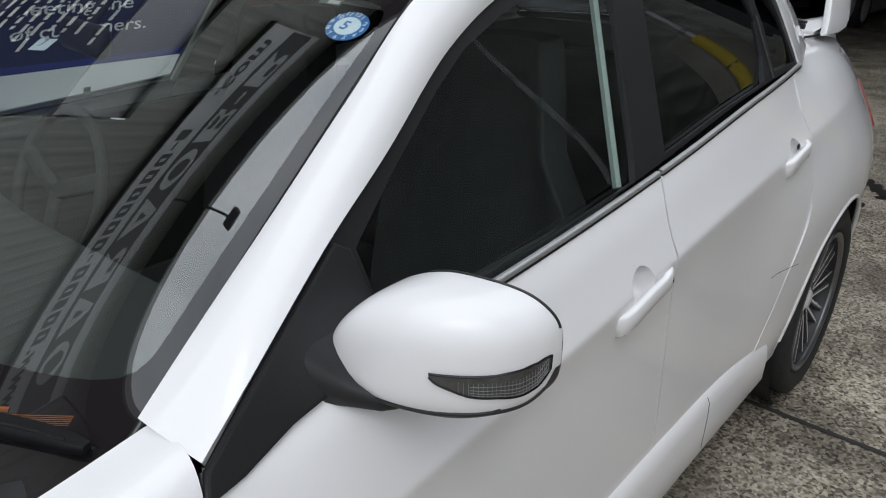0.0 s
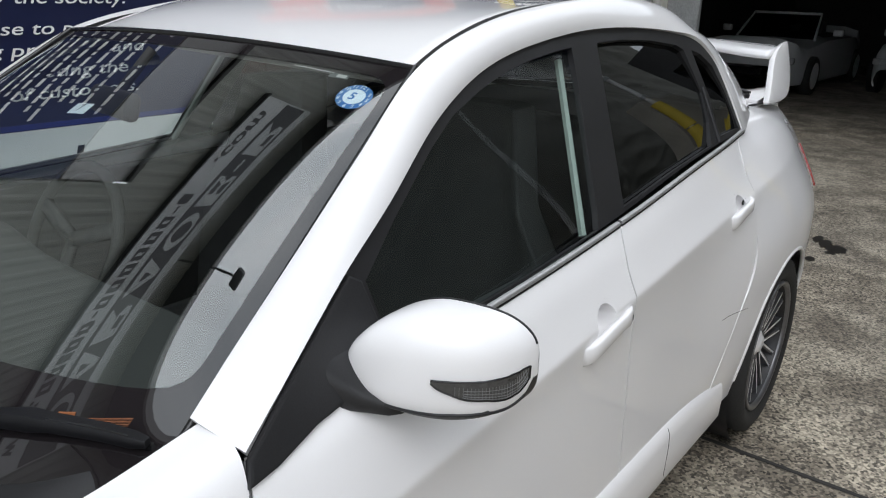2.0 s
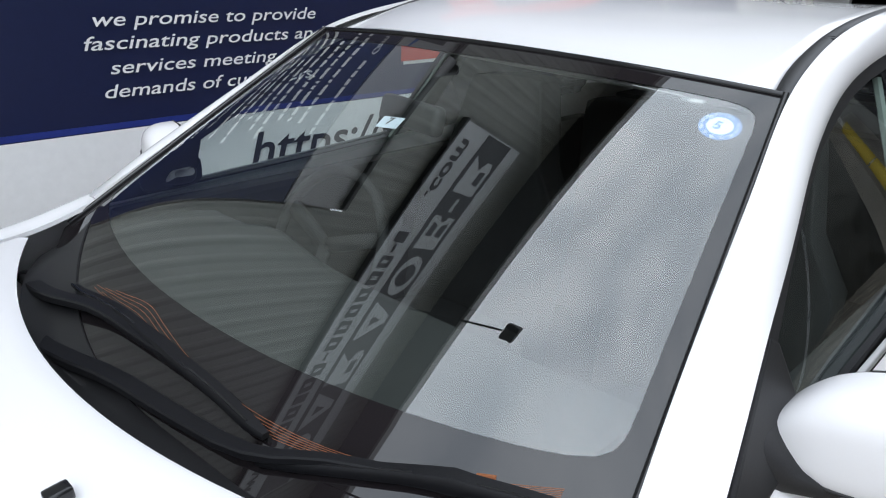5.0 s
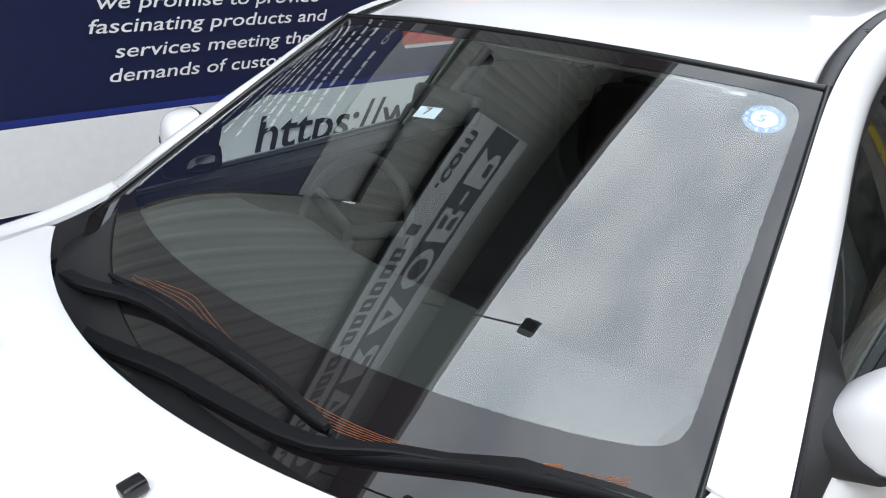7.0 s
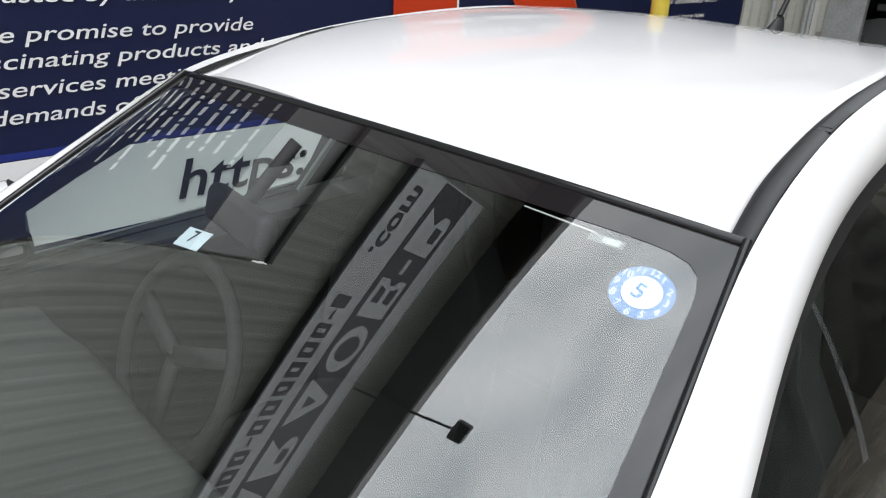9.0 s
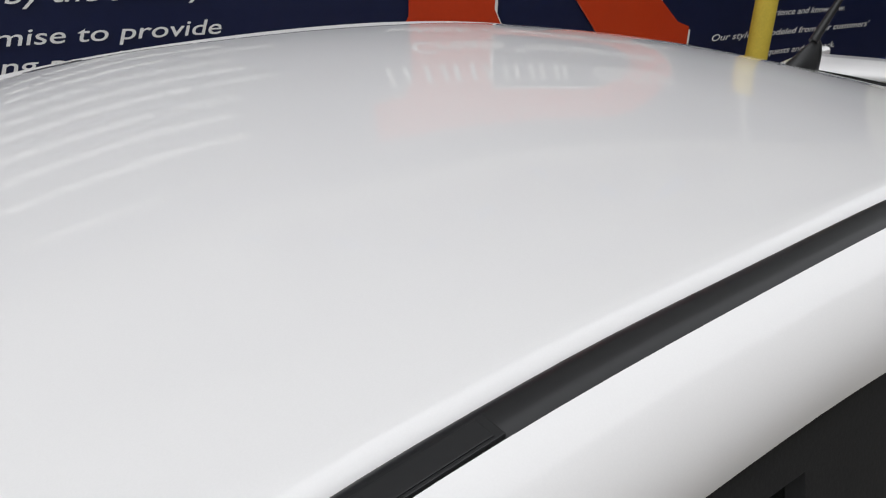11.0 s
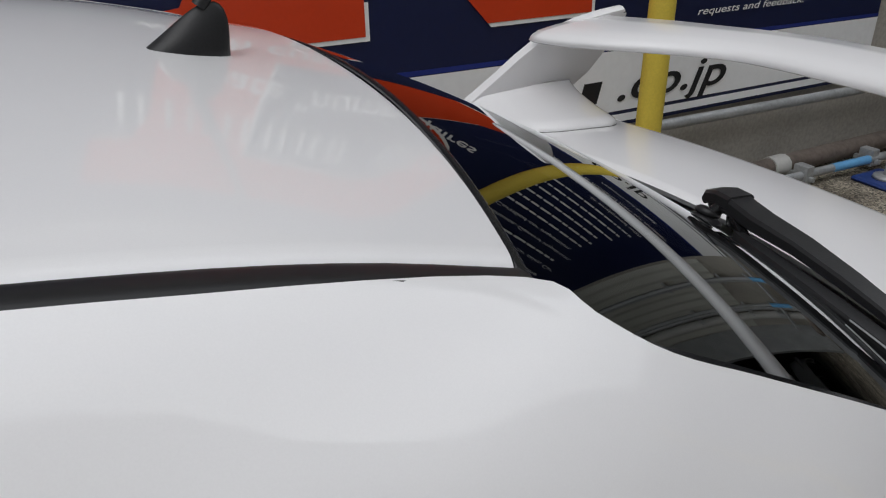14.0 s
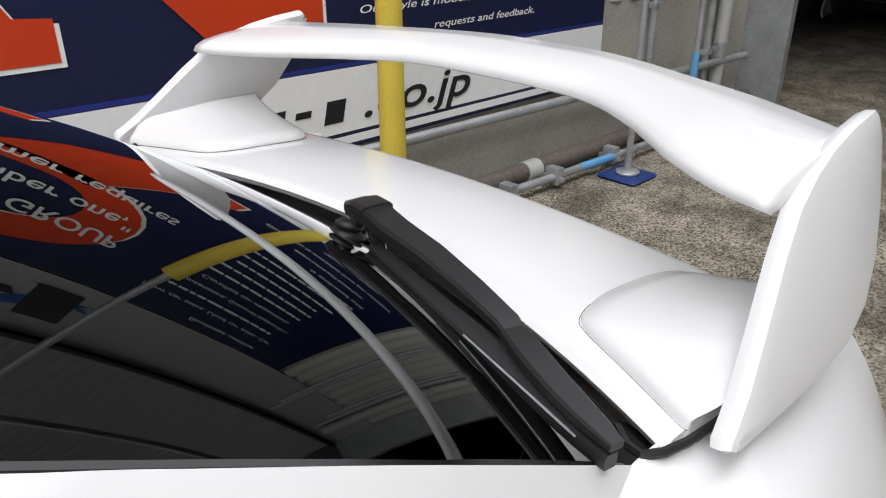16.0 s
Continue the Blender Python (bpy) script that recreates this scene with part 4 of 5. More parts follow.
Wf = [[i * ns + k, i * ns + (k + 1) % ns, (i + 1) * ns + (k + 1) % ns, (i + 1) * ns + k] for i in range(nS - 1) for k in range(ns)]
Wf += [list(range(ns))[::-1], [(nS - 1) * ns + k for k in range(ns)]]
finish("wing", Wp, Wf, PAINT, spoiler)
EP = [(3.948, 1.112), (3.955, 1.120), (3.968, 1.128), (3.994, 1.145), (4.040, 1.183), (4.095, 1.231), (4.142, 1.266), (4.190, 1.288), (4.240, 1.303), (4.300, 1.314), (4.360, 1.321), (4.372, 1.308), (4.368, 1.285),
      (4.340, 1.220), (4.307, 1.168), (4.262, 1.130), (4.205, 1.109), (4.114, 1.102), (4.02, 1.104), (3.960, 1.106)]
for s in (-1, 1):
    pl = plate("end_plate", EP, .024, Matrix(((1, 0, 0, 0), (0, -.343 * s, s, s * (.6285 + .343 * 1.11) + SPOILER_Y), (0, 1, .343, 0), (0, 0, 0, 1))), PAINT, spoiler, bevel=.011)
    pl.data.polygons.foreach_set("use_smooth", [True] * len(pl.data.polygons))
    sharp(pl, 40)
    # pod with a broad foot that rises to the end plate
    foot = [(3.972, .604), (3.964, .5995), (3.974, .5735), (3.9905, .534), (4.0084, .4896), (4.027, .445), (4.0446, .4227), (4.0904, .4085), (4.1565, .408), (4.225, .416),
            (4.262, .44), (4.275, .49), (4.28, .54), (4.272, .592), (4.20, .604), (4.10, .606), (4.02, .606)]
    fx = np.array(foot * 3)
    kk = np.linspace(0, 3, len(fx), endpoint=False)
    NK, NR = 72, 14
    qk = 1 + np.linspace(0, 1, NK, endpoint=False)
    ox, oa = smooth(kk, fx[:, 0], qk), smooth(kk, fx[:, 1], qk)
    tx, ta = 3.992 + (ox - 3.96) / .32 * .262, .588 + (oa - .38) / .226 * .036
    tz = np.interp(tx, [3.99, 4.02, 4.06, 4.13, 4.25], [1.138, 1.152, 1.158, 1.164, 1.160])
    lid = 1.1215 - .012 * (oa / .588) ** 2 - .030 * np.clip((ox - 4.0) / .33, 0, 1) ** 2
    Vp, Fp = [(x, s * a + SPOILER_Y, z - .012) for x, a, z in zip(ox, oa, lid)], []
    for i in range(NR):
        q = i / (NR - 1)
        h = 1 - (1 - q) ** 1.25 if q > .1 else q * .35
        for x0_, a0_, z0_, x1_, a1_, z1_ in zip(ox, oa, lid, tx, ta, tz):
            Vp.append((x0_ + (x1_ - x0_) * h, SPOILER_Y + s * (a0_ + (a1_ - a0_) * h), z0_ + .012 * min(1, q * 7) ** .6 + (z1_ - z0_ - .012) * q ** 1.25))
    for i in range(NR):
        for k in range(NK):
            Fp.append([i * NK + k, i * NK + (k + 1) % NK, (i + 1) * NK + (k + 1) % NK, (i + 1) * NK + k])
    Fp.append([NR * NK + k for k in range(NK)])
    finish("pod", Vp, Fp if s > 0 else [f[::-1] for f in Fp], PAINT, spoiler)
    tube("pod_gasket", [(x - .001, s * (a - .001) + SPOILER_Y, z + .0005) for x, a, z in zip(np.append(ox, ox[0]), np.append(oa, oa[0]), np.append(lid, lid[0]))], .0005, GLOSSBLACK, spoiler, "thin dark gasket", sides=5)
    # gap beside the trunk lid
    tube("lid_gap", [(3.934, s * .5365, 1.099), (3.915, s * .558, 1.103), (3.909, s * .578, 1.106), (3.924, s * .591, 1.1085), (3.95, s * .598, 1.109), (3.99, s * .602, 1.1085), (4.05, s * .603, 1.106), (4.12, s * .604, 1.103), (4.25, s * .602, 1.09)], .0048, BLACK, car, "dark gap beside the trunk lid", sides=6)

# ---- wipers, antenna ----
def bar(name, pts, w, h, material, parent, label=""):
    """A flat bar along points, w wide and h high."""
    P = [Vector(p) for p in pts]
    V_, F_ = [], []
    W = w if isinstance(w, (list, tuple)) else [w] * len(P)
    H = h if isinstance(h, (list, tuple)) else [h] * len(P)
    prof = [(-1, -.6), (-.8, -1), (.8, -1), (1, -.6), (1, .6), (.8, 1), (-.8, 1), (-1, .6)]
    for i, p in enumerate(P):
        d = (P[min(i + 1, len(P) - 1)] - P[max(i - 1, 0)]).normalized()
        a = d.cross(Vector((0, 0, 1))).normalized()
        b = a.cross(d).normalized()
        for u_, v_ in prof:
            V_.append(p + a * u_ * W[i] / 2 + b * v_ * H[i] / 2)
    for i in range(len(P) - 1):
        for k in range(8):
            F_.append([i * 8 + k, i * 8 + (k + 1) % 8, (i + 1) * 8 + (k + 1) % 8, (i + 1) * 8 + k])
    F_ += [list(range(8))[::-1], [(len(P) - 1) * 8 + k for k in range(8)]]
    return sharp(finish(name, V_, F_, material, parent, label), 35)


def on_glass(u, v, lift):
    return Vector(screen(np.array(u), np.array(v), lift))


def front_wiper(arm_uv, blade_uv):
    """A wiper by its arm's and its blade's (u, v) on the glass."""
    q = np.linspace(0, 1, 16)
    ua, va = np.array(arm_uv).T
    k = np.linspace(0, 1, len(ua))
    A_ = [on_glass(float(smooth(k, ua, t)), float(smooth(k, va, t)), .020 + .006 * math.sin(math.pi * t)) for t in q]
    arm = bar("front_wiper", A_, list(np.interp(q, [0, .1, .55, .7, 1], [.030, .034, .026, .018, .015])), list(np.interp(q, [0, .5, 1], [.018, .014, .010])), WIPERBLACK, car, "black front wiper resting low on the glass")
    ub, vb = np.array(blade_uv).T
    k = np.linspace(0, 1, len(ub))
    pts = [on_glass(float(smooth(k, ub, t)), float(smooth(k, vb, t)), .013 + .006 * math.sin(math.pi * t)) for t in q]
    bar("blade", pts, list(np.interp(q, [0, .1, .45, .5, .55, .95, 1], [.010, .018, .022, .028, .024, .020, .012])), list(np.interp(q, [0, .1, .45, .52, .6, .95, 1], [.010, .014, .018, .026, .018, .015, .010])), WIPERBLACK, arm)
    for t0, t1 in ((.02, .47), (.53, .98)):
        sp = [p + Vector((-.006, 0, .006)) for p in pts[int(t0 * 15):int(t1 * 15) + 1]]
        bar("spoiler_edge", sp, .004, .006, GLOSSBLACK, arm)
    bar("rubber_edge", [p - Vector((-.006, 0, .010)) for p in pts], .006, .012, GLOSSBLACK, arm)
    bm = bmesh.new()
    bmesh.ops.create_uvsphere(bm, u_segments=14, v_segments=8, radius=1, matrix=Matrix.Translation(A_[0]) @ Matrix.Diagonal((.022, .022, .014, 1)))
    part("pivot_cap", bm, WIPERBLACK, arm, shade=True)


front_wiper([(-.17, .80), (-.063, .549), (.037, .265), (.060, -.02), (.058, -.10)], [(.0035, .485), (.064, .183), (.0575, -.173), (.0165, -.403)])
front_wiper([(-.115, .448), (-.025, .068), (-.011, -.18), (-.0184, -.407), (.004, -.55), (.010, -.703)], [(-.022, -.42), (.000, -.58), (.009, -.735), (-.008, -.87), (-.032, -.96)])
ap = [(3.966, -.112, 1.182), (3.962, -.150, 1.190), (3.950, -.205, 1.187), (3.936, -.280, 1.187), (3.917, -.360, 1.183), (3.900, -.425, 1.178), (3.893, -.445, 1.173)]
rw = bar("rear_wiper", ap, [.030, .040, .040, .036, .031, .027, .022], [.020, .026, .022, .018, .016, .014, .010], BLACK, car, "black rear wiper parked along the glass base")
bar("head_cap", [(3.971, -.096, 1.176), (3.969, -.106, 1.186), (3.966, -.130, 1.193), (3.961, -.158, 1.195)], [.026, .036, .042, .043], [.012, .020, .022, .020], BLACK, rw, "black cap over the wiper pivot")
bp_ = [Vector((3.931 - .092 * q - .006 * math.sin(math.pi * q), -.185 - .405 * q, 1.163 - .014 * q + .008 * math.sin(math.pi * q))) for q in np.linspace(0, 1, 14)]
bar("blade", bp_, list(np.interp(np.linspace(0, 1, 14), [0, .1, .5, .9, 1], [.012, .020, .024, .022, .014])), .016, BLACK, rw, "black blade carrier")
cov = [Vector((3.892 - .050 * q - .004 * math.sin(math.pi * q), -.440 - .152 * q, 1.177 - .014 * q)) for q in np.linspace(0, 1, 8)]
bar("blade_cover", cov, [.024, .028, .029, .028, .027, .025, .021, .014], [.012, .016, .016, .015, .014, .013, .012, .008], BLACK, rw, "black blade end cover")
for off, r_ in ((.014, .0022), (.024, .0016)):
    tube("rubber_edge", [p - Vector((off, 0, .006 + off * .25)) for p in bp_[:12]], r_ * 2, GLOSSBLACK, rw, sides=6)
tube("blade_rail", [p - Vector((.011, 0, -.006)) for p in bp_[7:13]], .0012, STEEL, rw, "thin bright blade rail", sides=5)
bm = bmesh.new()
pv = Matrix.Translation((3.938, -.118, 1.150)) @ pose(0, 0, 0, 0, 22, 0)
for dz, r_ in ((-.016, .024), (-.004, .028), (.009, .025), (.021, .019)):
    lathe(bm, [(0, -.006), (r_ * .72, -.006), (r_ * .95, -.003), (r_, 0), (r_ * .95, .003), (r_ * .72, .006), (0, .006)], pv @ Matrix.Translation((0, 0, dz)), 24)
part("pivot_boot", bm, BLACK, rw, "ribbed black rubber wiper boot", True)
tube("pivot_shaft", [(3.944, -.122, 1.165), (3.955, -.135, 1.186)], .010, GLOSSBLACK, rw, sides=10)
bar("arm_hook", [(3.948, -.165, 1.176), (3.940, -.182, 1.168), (3.930, -.200, 1.162)], .016, .014, GLOSSBLACK, rw, "black blade clip")
tube("hose", [(3.951, -.150, 1.178), (3.943, -.158, 1.166), (3.944, -.172, 1.164)], .003, GLOSSBLACK, rw, sides=6)
bm = bmesh.new()
box(bm, (-.012, -.016, -.002), (.012, .016, .002), .001, Matrix.Translation((3.915, -.150, 1.138)) @ pose(0, 0, 0, 0, 26, 15))
part("shaft_plate", bm, STEEL, rw, "small bright steel plate at the boot")

bm = bmesh.new()
base = bmesh.ops.create_uvsphere(bm, u_segments=24, v_segments=16, radius=1)
for v in bm.verts:
    h = max(v.co.z, 0)
    v.co = Vector((3.285 + .046 * v.co.x + .012 * h, .020 * v.co.y * (1 - .6 * h), 1.449 + .062 * h ** .8 * (.12 + .88 * ((v.co.x + 1) / 2) ** .8) - .012 * (v.co.z < 0)))
ant = part("roof_antenna", bm, BLACK, car, "black roof antenna with a leaning rod", True)
tube("rod", [(3.305, 0, 1.49), (3.36, 0, 1.56), (3.50, 0, 1.74), (3.60, 0, 1.87)], [.008, .0055, .0045, .004], BLACK, ant)

# ---- wheels ----
def wheel(s, x):
    """A tyre on a many-spoked grey alloy rim with bright edges."""
    w = new("wheel")
    w.parent = car
    w.matrix_parent_inverse = car.matrix_basis.inverted()
    m = Matrix.Translation((x, s * .775, WHEEL_Z)) @ Euler((-s * math.pi / 2, 0, 0)).to_matrix().to_4x4()
    bm = bmesh.new()
    lathe(bm, [(.235, -.10), (.29, -.118), (.318, -.105), (.325, -.08), (.325, .08), (.318, .105), (.29, .118), (.262, .112), (.236, .098), (.232, .0)], m, 64, True)
    tyre = part("tyre", bm, RUBBER, w, "black low-profile tyre", True)
    bm = bmesh.new()
    lathe(bm, [(.238, .098), (.240, .108), (.232, .110), (.224, .098), (.215, .05), (.205, -.09), (.23, -.10)], m, 64)
    rim = part("rim", bm, DARKRIM, w, "grey multi-spoke alloy rim", True)
    bm = bmesh.new()
    lathe(bm, [(.222, .097), (.226, .1085), (.234, .1115), (.2405, .109), (.2405, .099)], m, 64)
    part("rim_lip", bm, RIM, rim, "bright rolled rim lip", True)
    bm, eb = bmesh.new(), bmesh.new()
    for k in range(10):
        r = m @ Euler((0, 0, 2 * math.pi * k / 10)).to_matrix().to_4x4()
        for off in (-.015, .015):
            v = [Vector(p) for p in ((.04, off * .7 - .005, .070), (.04, off * .7 + .005, .070), (.226, off * 1.5 + .006, .088), (.226, off * 1.5 - .006, .088),
                                     (.04, off * .7 - .008, .035), (.04, off * .7 + .008, .035), (.226, off * 1.5 + .009, .05), (.226, off * 1.5 - .009, .05))]
            q = [bm.verts.new(r @ p) for p in v]
            for f in ((0, 1, 2, 3), (0, 4, 5, 1), (1, 5, 6, 2), (2, 6, 7, 3), (3, 7, 4, 0), (7, 6, 5, 4)):
                bm.faces.new([q[i] for i in f])
            e0, e1 = (-.0085, -.0010) if off < 0 else (.0010, .0085)
            q = [eb.verts.new(r @ Vector(p)) for p in ((.06, off * .7 + e0, .0735), (.06, off * .7 + e1, .0735), (.226, off * 1.5 + e1, .0895), (.226, off * 1.5 + e0, .0895))]
            eb.faces.new(q)
    part("spoke_edges", eb, RIMEDGE, rim, "bright machined spoke edges")
    part("spokes", bm, RIM, rim, "dark paired spokes")
    bm = bmesh.new()
    lathe(bm, [(0, .083), (.028, .083), (.034, .075), (.055, .066), (.06, .04), (.0, .04)], m, 28)
    part("hub", bm, RIMEDGE, rim, "bright hub centre", True)
    bm = bmesh.new()
    lathe(bm, [(.06, .012), (.17, .012), (.17, -.012), (.06, -.012)], m, 40, True)
    part("brake_disc", bm, STEEL, w, "steel brake disc")


for s in (-1, 1):
    wheel(s, WHEEL_X)
    wheel(s, .905)

# ---- cabin ----
bm = bmesh.new()
box(bm, (.98, -.80, .16), (4.28, .80, .30), .02)
part("floor_pan", bm, CABIN, car, "dark underbody and floor pan")
for s in (-1, 1):
    bm = bmesh.new()
    box(bm, (1.37, .70, .30), (3.35, .765, .972), .02)
    for v in bm.verts:
        v.co.y *= s
        if v.co.z > .9:
            v.co.y -= s * .015
    part("door_trim", bm, CABIN, car, "dark inner door trim")
bm = bmesh.new()
box(bm, (1.02, -.70, .30), (1.06, .70, .93), .01)
part("firewall", bm, CABIN, car, "dark firewall")
D = np.zeros((26, 41, 3))
for i, u_ in enumerate(np.linspace(0, 1, 26)):
    for j, v_ in enumerate(np.linspace(-1, 1, 41)):
        x = 1.12 + .46 * abs(v_) ** 0 * u_ + .11 * v_ * v_ * (1 - u_)
        z = .945 + .030 * math.sin(math.pi * min(1, u_ * .8)) + .035 * v_ * v_ * (1 - u_) + .045 * math.exp(-((v_ - .52) / .2) ** 2) * math.exp(-((u_ - .75) / .22) ** 2)
        if u_ > .88:
            z -= .22 * ((u_ - .88) / .12) ** 2
        D[i, j] = (x + .03, v_ * .60, z - .012)
dash = sheet("dashboard", D, DASHM, car, "grey dashboard with an instrument hood", thick=.03)
# steering wheel on the far side
bm = bmesh.new()
st = Matrix.Translation((1.72, .36, .90)) @ pose(0, 0, 0, 0, -66, 0)
lathe(bm, [(.185 + .014 * math.cos(w), .014 * math.sin(w)) for w in np.linspace(0, 2 * math.pi, 12, endpoint=False)], st, 40, True)
for w in (radians(200), radians(-20), radians(90)):
    box(bm, (-.018, 0, -.008), (.018, .18, .008), 0, st @ Euler((0, 0, w)).to_matrix().to_4x4())
part("steering_wheel", bm, RUBBER, car, "dark steering wheel", True)


def seat(y, x):
    """A high-backed bucket seat, reclined a little."""
    s_ = new("bucket_seat")
    s_.parent = car
    s_.matrix_parent_inverse = car.matrix_basis.inverted()
    bm = bmesh.new()
    box(bm, (x - .10, y - .25, .34), (x + .42, y + .25, .54), .06)
    part("seat_cushion", bm, FABRIC, s_, shade=True)
    bm = bmesh.new()
    r = bmesh.ops.create_cube(bm, size=1)
    bmesh.ops.subdivide_edges(bm, edges=bm.edges[:], cuts=6, use_grid_fill=True)
    for v in bm.verts:
        z = v.co.z + .5
        hw = float(np.interp(z, [0, .3, .62, .72, .85, 1], [.24, .26, .25, .17, .15, .12]))
        wing = .07 * abs(v.co.y * 2) ** 3
        v.co = Vector((x + .40 + .16 * z + v.co.x * .10 - wing, y + v.co.y * 2 * hw, .46 + .78 * z))
    part("backrest", bm, FABRIC, s_, shade=True)


seat(-.36, 1.92)
seat(.36, 1.92)
bm = bmesh.new()
box(bm, (2.85, -.66, .34), (3.30, .66, .56), .06)
box(bm, (3.22, -.66, .50), (3.42, .66, 1.06), .06)
part("rear_bench", bm, FABRIC, car, "dark rear bench seat", True)
bm = bmesh.new()
box(bm, (3.40, -.62, 1.045), (3.98, .62, 1.070), .006)
part("parcel_shelf", bm, CABIN, car, "dark parcel shelf")
bm = bmesh.new()
m_ = Matrix.Translation((1.695, .050, 1.270)) @ pose(0, 0, 0, 0, 14, -8)
r = bmesh.ops.create_cube(bm, size=1, matrix=m_ @ Matrix.Diagonal((.032, .19, .058, 1)))
bmesh.ops.bevel(bm, geom=bm.edges[:], offset=.015, segments=4, affect="EDGES", profile=.5)
rv_m = part("rear_view_mirror", bm, BLACK, car, "dark inner rear-view mirror", True)
tube("stalk", [(1.700, .045, 1.285), (1.770, .015, 1.374)], .010, CABIN, rv_m)
LP = RP.copy()
LP[:, :, 2] -= .03
LP[:, :, 1] *= .97
sheet("headliner", LP, LINER, car, "light grey headliner", thick=.004)


# ---- ground ----
def ground_mat():
    """Exposed-aggregate concrete: coarse pale and dark grains, broad damp and worn patches."""
    m = mat("aggregate_concrete", (0.212, 0.198, 0.175), 0.9, vary=0.4, scale=0.7, fine=90, bump=0.35)
    n, l = m.node_tree.nodes, m.node_tree.links
    b = n["Principled BSDF"]
    old = b.inputs["Base Color"].links[0].from_socket
    tc = n.new("ShaderNodeTexCoord")
    v = n.new("ShaderNodeTexVoronoi")
    v.inputs["Scale"].default_value = 105
    l.new(tc.outputs["Object"], v.inputs["Vector"])
    r = n.new("ShaderNodeValToRGB")
    r.color_ramp.elements[0].color, r.color_ramp.elements[1].color = (0.22, 0.21, 0.195, 1), (2.7, 2.6, 2.45, 1)
    sep = n.new("ShaderNodeSeparateColor")
    l.new(v.outputs["Color"], sep.inputs[0])
    l.new(sep.outputs[0], r.inputs["Fac"])
    wear = n.new("ShaderNodeTexNoise")
    wear.inputs["Scale"].default_value, wear.inputs["Detail"].default_value = 0.8, 6
    l.new(tc.outputs["Object"], wear.inputs["Vector"])
    wr = n.new("ShaderNodeValToRGB")
    wr.color_ramp.elements[0].position, wr.color_ramp.elements[1].position = 0.36, 0.60
    wr.color_ramp.elements[0].color = (0.60, 0.60, 0.60, 1)
    l.new(wear.outputs["Fac"], wr.inputs["Fac"])
    mx = n.new("ShaderNodeMix")
    mx.data_type, mx.blend_type = "RGBA", "MULTIPLY"
    l.new(wr.outputs["Color"], mx.inputs[0])
    l.new(old, mx.inputs[6])
    l.new(r.outputs["Color"], mx.inputs[7])
    mot = n.new("ShaderNodeTexNoise")
    mot.inputs["Scale"].default_value, mot.inputs["Detail"].default_value, mot.inputs["Roughness"].default_value = 2.6, 9, 0.7
    l.new(tc.outputs["Object"], mot.inputs["Vector"])
    mr = n.new("ShaderNodeValToRGB")
    mr.color_ramp.elements[0].position, mr.color_ramp.elements[0].color = 0.40, (0.50, 0.47, 0.43, 1)
    mr.color_ramp.elements[1].position, mr.color_ramp.elements[1].color = 0.60, (1.22, 1.19, 1.12, 1)
    l.new(mot.outputs["Fac"], mr.inputs["Fac"])
    mm = n.new("ShaderNodeMix")
    mm.data_type, mm.blend_type = "RGBA", "MULTIPLY"
    mm.inputs[0].default_value = 1.0
    l.new(mx.outputs[2], mm.inputs[6])
    l.new(mr.outputs["Color"], mm.inputs[7])
    l.new(mm.outputs[2], b.inputs["Base Color"])
    return m


GROUND = ground_mat()
bm = bmesh.new()
bmesh.ops.create_grid(bm, x_segments=40, y_segments=40, size=150)
ground = tagged(part("ground", bm, GROUND), "worn grey-brown aggregate concrete yard", "ground", kind="structure")
JOINT = mat("dark_joint_filler", (0.03, 0.028, 0.025), 0.9, vary=0.3, scale=8)
random.seed(3)
for (xa, ya, xb, yb) in ((3.262, -9, 3.33, 1.9),):
    tn = 120
    V_, F_ = [], []
    for i in range(tn):
        q = i / (tn - 1)
        x, y = xa + (xb - xa) * q, ya + (yb - ya) * q
        w = .011 + .005 * noise.noise((x * 3, y * 4, 1))
        d = .006 * noise.noise((x, y * 3, 7))
        V_ += [(x - w + d, y, .003), (x + w + d, y, .003)]
    for i in range(tn - 1):
        F_.append([2 * i, 2 * i + 1, 2 * i + 3, 2 * i + 2])
    finish("joint", V_, F_, JOINT, ground, "dark slab joint")
STAIN = mat("dark_oil_stain", (0.02, 0.018, 0.015), 0.35, vary=0.4)
for cx, cy, rx, ry in ((6.12, -.55, .08, .030), (6.04, -.61, .09, .035), (5.96, -.69, .09, .060), (5.86, -.67, .03, .035), (5.66, -.60, .045, .030)):
    pts = [(cx + rx * math.cos(w) * (1 + .35 * noise.noise((math.cos(w) * 2, math.sin(w) * 2, cx))), cy + ry * math.sin(w) * (1 + .4 * noise.noise((math.cos(w) * 3, math.sin(w) * 3, cy)))) for w in np.linspace(0, 2 * math.pi, 30, endpoint=False)]
    plate("stain", pts, 0, Matrix.Translation((0, 0, .004)), STAIN, ground, "dark oil stain")

# ---- the building with the banner ----
WY = 1.96
bm = bmesh.new()
box(bm, (-7.0, WY + .02, 0), (9.46, WY + .30, 3.05))
wall = tagged(part("wall_banner", bm, CONCRETE), "weathered board-marked concrete wall", "wall", kind="structure")
BW = Matrix(((1, 0, 0, 0), (0, 0, -1, WY - .012), (0, 1, 0, 0), (0, 0, 0, 1)))   # x along the wall, y up, z out of it
BAN_X0, BAN_X1, BAN_Z0, BAN_Z1 = 1.36, 7.45, .47, 2.54
bm = bmesh.new()
box(bm, (BAN_X0, WY - .010, BAN_Z0), (BAN_X1, WY + .006, BAN_Z1), .003)
banner = tagged(part("banner", bm, NAVY), "navy advertising banner with white lettering and a red emblem", "banner")


